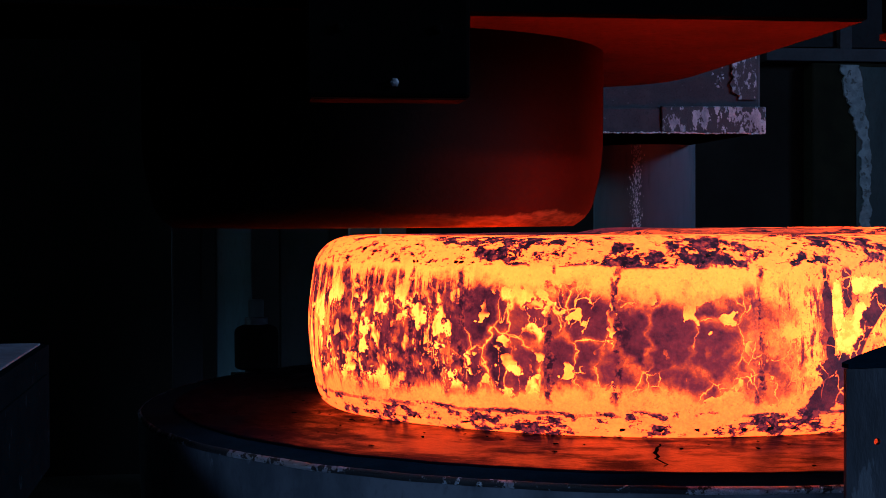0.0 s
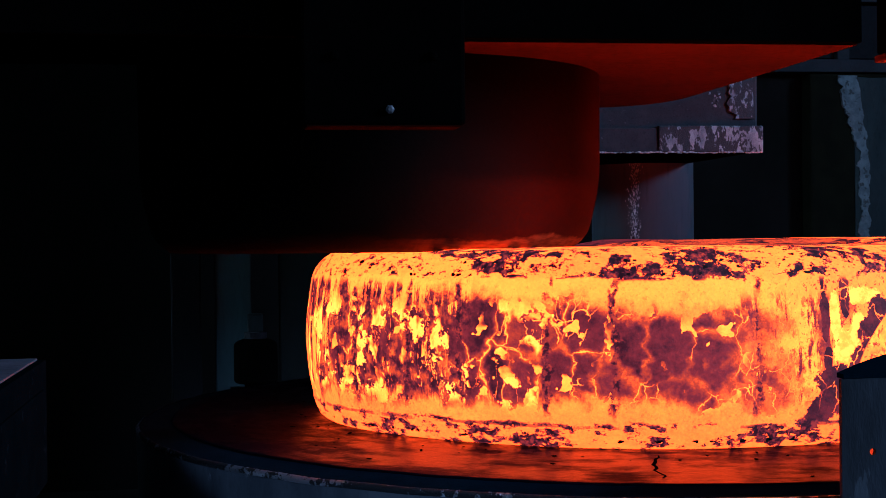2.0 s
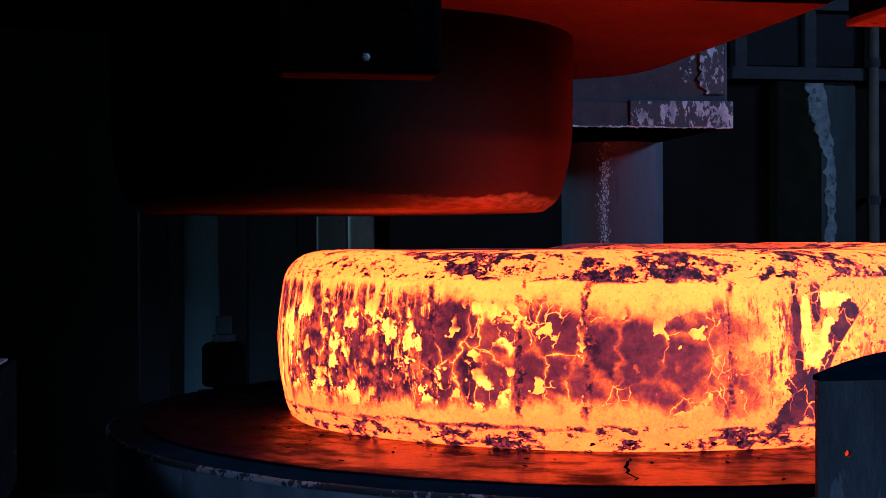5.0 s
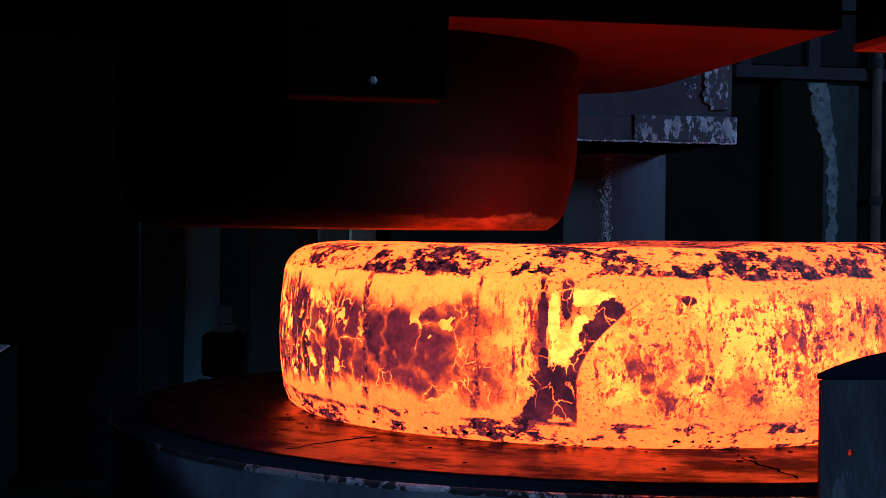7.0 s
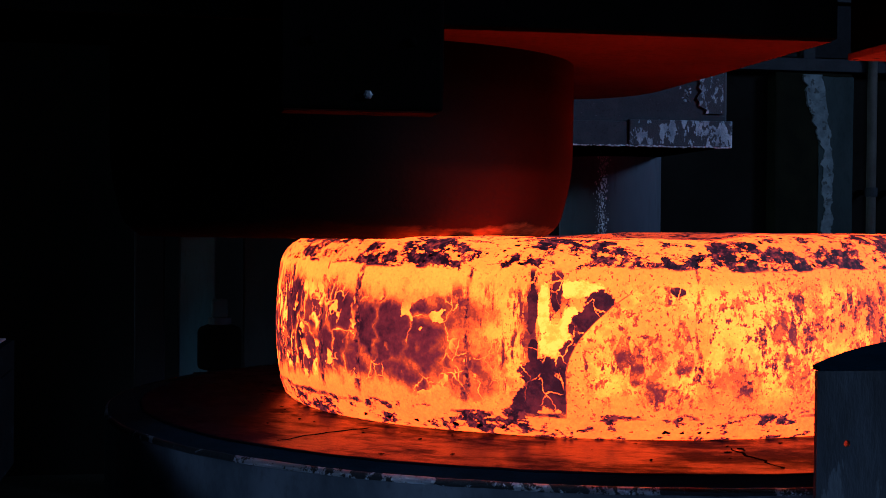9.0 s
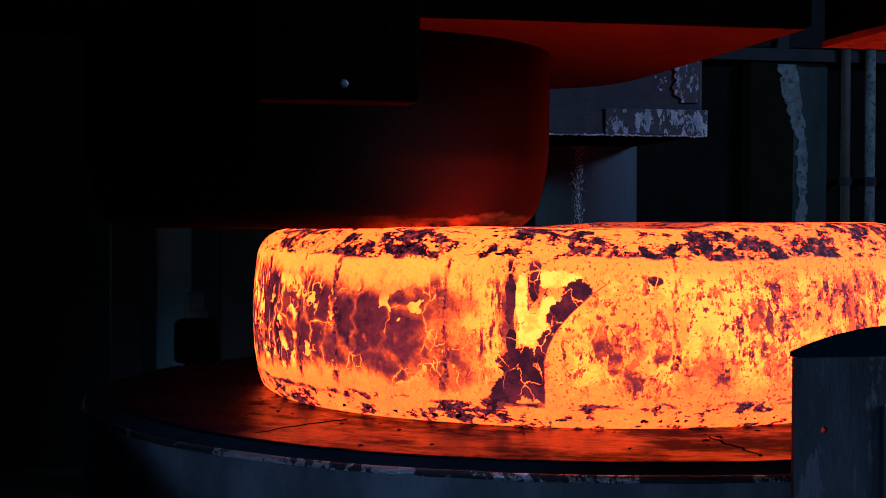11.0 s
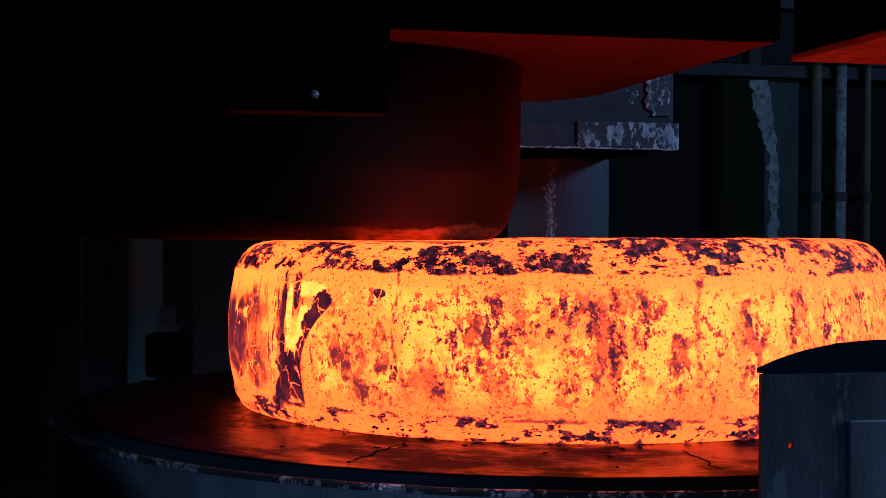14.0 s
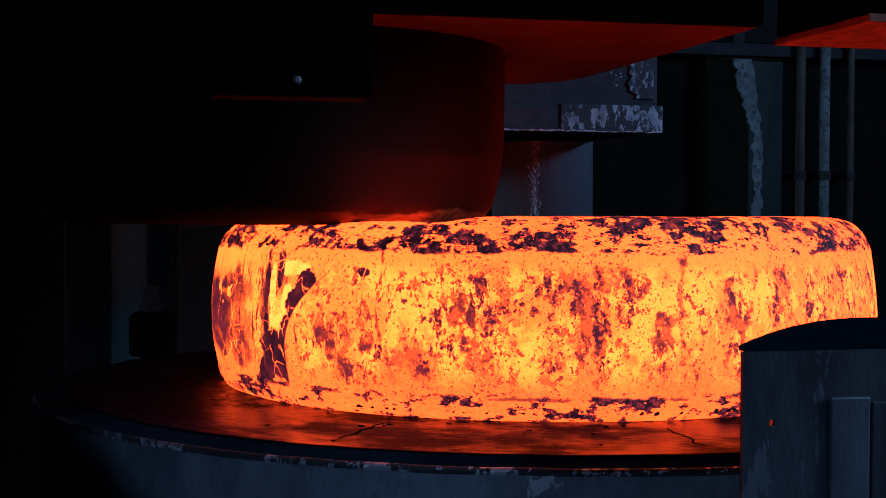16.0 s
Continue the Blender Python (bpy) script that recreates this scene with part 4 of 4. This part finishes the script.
def crosshead():
    """The moving part of the press at its upper stop; it travels straight down."""
    c = tagged(base("press_crosshead", 0, 0, 0), "black press crosshead with a round upper die, glow painted on it", "press crosshead")
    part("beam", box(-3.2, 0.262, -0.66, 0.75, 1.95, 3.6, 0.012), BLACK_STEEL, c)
    outline = [(-0.80, -0.655), (0.264, -0.665)]
    for k in range(9):
        t = k / 8
        a, b, d = Vector((0.264, 0.36)), Vector((0.264, 0.70)), Vector((-0.06, 0.735))
        v = a * (1 - t) ** 2 + b * 2 * t * (1 - t) + d * t ** 2
        outline.append((v.x, v.y))
    outline += [(-0.80, 0.735)]
    part("bolster_plate", prism(outline, 1.827, 1.948, 0.006), PLATE_RUST, c, "rust-brown bolster plate under the beam")
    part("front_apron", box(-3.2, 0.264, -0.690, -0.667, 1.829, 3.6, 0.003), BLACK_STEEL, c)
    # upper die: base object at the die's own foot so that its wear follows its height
    die = part("upper_die", smooth(lathe(arcs([(0.02, 0.0, 0), (0.30, 0.0, 0), (0.478, 0.002, 0.0), (0.518, 0.030, 0.030), (0.548, 0.150, 0.06), (0.551, 0.536, 0)]), 160)), DIE, c, "round die block with a ragged pale rim, glow painted on its right")
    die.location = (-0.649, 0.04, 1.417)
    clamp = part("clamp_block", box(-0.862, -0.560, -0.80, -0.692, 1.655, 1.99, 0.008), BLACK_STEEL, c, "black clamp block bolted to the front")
    # red strip for the glow that catches the clamp's lower edge
    part("clamp_lip", rough_up(box(-0.852, -0.568, -0.803, -0.72, 1.6515, 1.6545, 0.001), 0.0006, 25, 3), LIP, clamp, "lower lip in a red that stands for glow from below")
    for x, z in ((-0.701, 1.682), (-0.800, 1.78), (-0.62, 1.78)):
        b = lathe([(0.003, 0.0), (0.0085, 0.0), (0.0085, 0.009), (0.004, 0.011)], 6)
        bmesh.ops.rotate(b, verts=b.verts, matrix=Matrix.Rotation(radians(90), 3, "X"))
        bmesh.ops.translate(b, verts=b.verts, vec=(x, -0.799, z))
        part("bolt", b, BOLT if z < 1.7 else BLACK_STEEL, clamp, "worn bright bolt head" if z < 1.7 else "")
    # guide lug round the column
    lug = part("guide_lug", box(-0.30, 0.690, 0.945, 2.25, 1.716, 3.4, 0.01), BRACKET, c, "blue-grey painted guide lug round the column")
    part("tie", box(-0.9, 0.20, 0.70, 0.99, 1.97, 3.4, 0.01), BLACK_STEEL, c)
    part("lug_sole", box(-0.29, 0.685, 0.946, 2.24, 1.7105, 1.7155, 0.001), BLACK_STEEL, lug, "thin black plate on the underside")
    part("flange", rough_up(box(0.352, 0.697, 0.918, 0.943, 1.709, 1.793, 0.004), 0.0015, 40, 4), CHIPPED, lug, "flange with chipped pale paint")
    part("flange_lip", rough_up(box(0.10, 0.350, 0.925, 0.943, 1.709, 1.786, 0.003), 0.001, 30, 3), BRACKET, lug)
    rng = random.Random(8)
    # ragged pale patch on the lug's corner
    bm = bmesh.new()
    last = None
    for i in range(40):
        z = 1.817 + i * 0.012
        left = 0.592 + 0.010 * noise.noise(Vector((0, 0, z * 40))) + (0.02 if i < 2 else 0) + rng.uniform(-0.005, 0.005)
        row = [bm.verts.new((left, 0.938, z)), bm.verts.new((0.672, 0.938, z)), bm.verts.new((0.674, 0.947, z)), bm.verts.new((left - 0.003, 0.947, z))]
        if last:
            for a in range(4):
                b = (a + 1) % 4
                bm.faces.new((last[a], last[b], row[b], row[a]))
        last = row
    bmesh.ops.recalc_face_normals(bm, faces=bm.faces)
    part("bare_patch", bm, CHIPPED, lug, "ragged pale patch where paint has flaked")
    bm = bmesh.new()
    for i in range(26):
        x, z = rng.gauss(0.556, 0.012), rng.uniform(1.845, 1.945)
        s = rng.uniform(0.003, 0.009)
        m = Matrix.Translation((x, 0.9448, z)) @ Euler((0, rng.uniform(0, 3), 0)).to_matrix().to_4x4() @ Matrix.Diagonal((s, 0.0014, s * rng.uniform(0.3, 0.9), 1))
        bmesh.ops.create_icosphere(bm, subdivisions=1, radius=1, matrix=m)
    tagged(part("paint_chips", bm, CHIPPED, lug, "pale chips of lifted paint"), kind="stuff")
    bm = bmesh.new()
    for i in range(60):
        x = 0.11 + i * 0.0098
        s = rng.uniform(0.0015, 0.004)
        bmesh.ops.create_icosphere(bm, subdivisions=1, radius=1, matrix=Matrix.Translation((x, 0.919, 1.708 + rng.uniform(-0.002, 0.002))) @ Matrix.Diagonal((s * 2, s, s, 1)))
    part("drip_edge", smooth(bm), GREASE, lug, "dried grease along the lower edge")
    # side block to the right of the beam
    side = part("side_block", box(0.44, 1.6, -0.80, -0.39, 1.845, 3.5, 0.006), BLACK_STEEL, c)
    part("side_sole", rough_up(box(0.436, 1.6, -0.80, -0.388, 1.827, 1.843, 0.002), 0.0012, 26, 4), SCALE_RUST, side, "flaky rust-red sole plate")
    part("bridge", box(0.25, 0.46, -0.60, -0.42, 2.3, 3.4, 0.01), BLACK_STEEL, c)
    return c


setting()
back_wall_things()
switch_box()
column()
right_post()
left_post()
table = turntable()
disc = forging()
flake = scale_flake()
head = crosshead()


def motions():
    turns = [
        (0.0, 5.41), (1.0, 5.41), (2.0, 5.51), (3.0, 5.55), (4.9, 5.50), (5.1, 5.0), (5.3, 3.6), (5.5, 0.0), (6.0, -13.98), (6.5, -24.12), (7.0, -31.27),
        (7.5, -32.39), (8.0, -32.35), (9.0, -32.20), (11.3, -32.15), (11.5, -32.28), (12.0, -39.06), (12.5, -52.16), (13.0, -62.56), (13.5, -68.20), (14.0, -68.10), (15.0, -68.0), (16.0, -67.98)]
    walk(disc, [(t, pose(0, 0, 0.85, 0, 0, a)) for t, a in turns])
    walk(table, [(t, pose(0, 0, 0, 0, 0, a)) for t, a in turns])
    drops = [
        (0.0, -0.1612), (0.5, -0.167), (1.0, -0.174), (1.5, -0.1837), (2.0, -0.1862), (2.5, -0.1878), (3.2, -0.187), (4.5, -0.187), (4.7, -0.168), (5.0, -0.090), (5.3, -0.007),
        (5.5, 0.0), (6.0, 0.0004), (6.2, -0.012), (6.5, -0.050), (7.0, -0.147), (7.5, -0.1636), (8.0, -0.1692), (8.5, -0.1775), (9.0, -0.1865), (10.9, -0.188), (11.1, -0.172), (11.3, -0.145),
        (11.5, -0.1139), (12.0, -0.0188), (12.3, -0.012), (12.5, -0.0203), (13.0, -0.0998), (13.5, -0.1641), (14.0, -0.1757), (14.5, -0.1852), (15.0, -0.1892), (15.5, -0.193), (16.0, -0.1884)]
    walk(head, [(t, pose(0, 0, z)) for t, z in drops])
    # a flake of scale works loose, falls on the table's far side and stays there
    walk(flake, [(0.0, pose(-0.789, 0.08, 1.045, 20, 84, 0)), (11.3, pose(-0.789, 0.08, 1.045, 20, 84, 0)), (11.5, pose(-0.815, 0.10, 1.035, 25, 70, 10)), (11.6, pose(-0.86, 0.10, 0.99, 40, 30, 40)),
                 (11.7, pose(-0.91, 0.12, 0.93, 10, 60, 90)), (11.8, pose(-0.90, 0.34, 0.87, 0, 20, 120)), (12.0, pose(-0.70, 0.66, 0.8545, 0, 0, 150)), (16.0, pose(-0.70, 0.66, 0.8545, 0, 0, 150))])


motions()
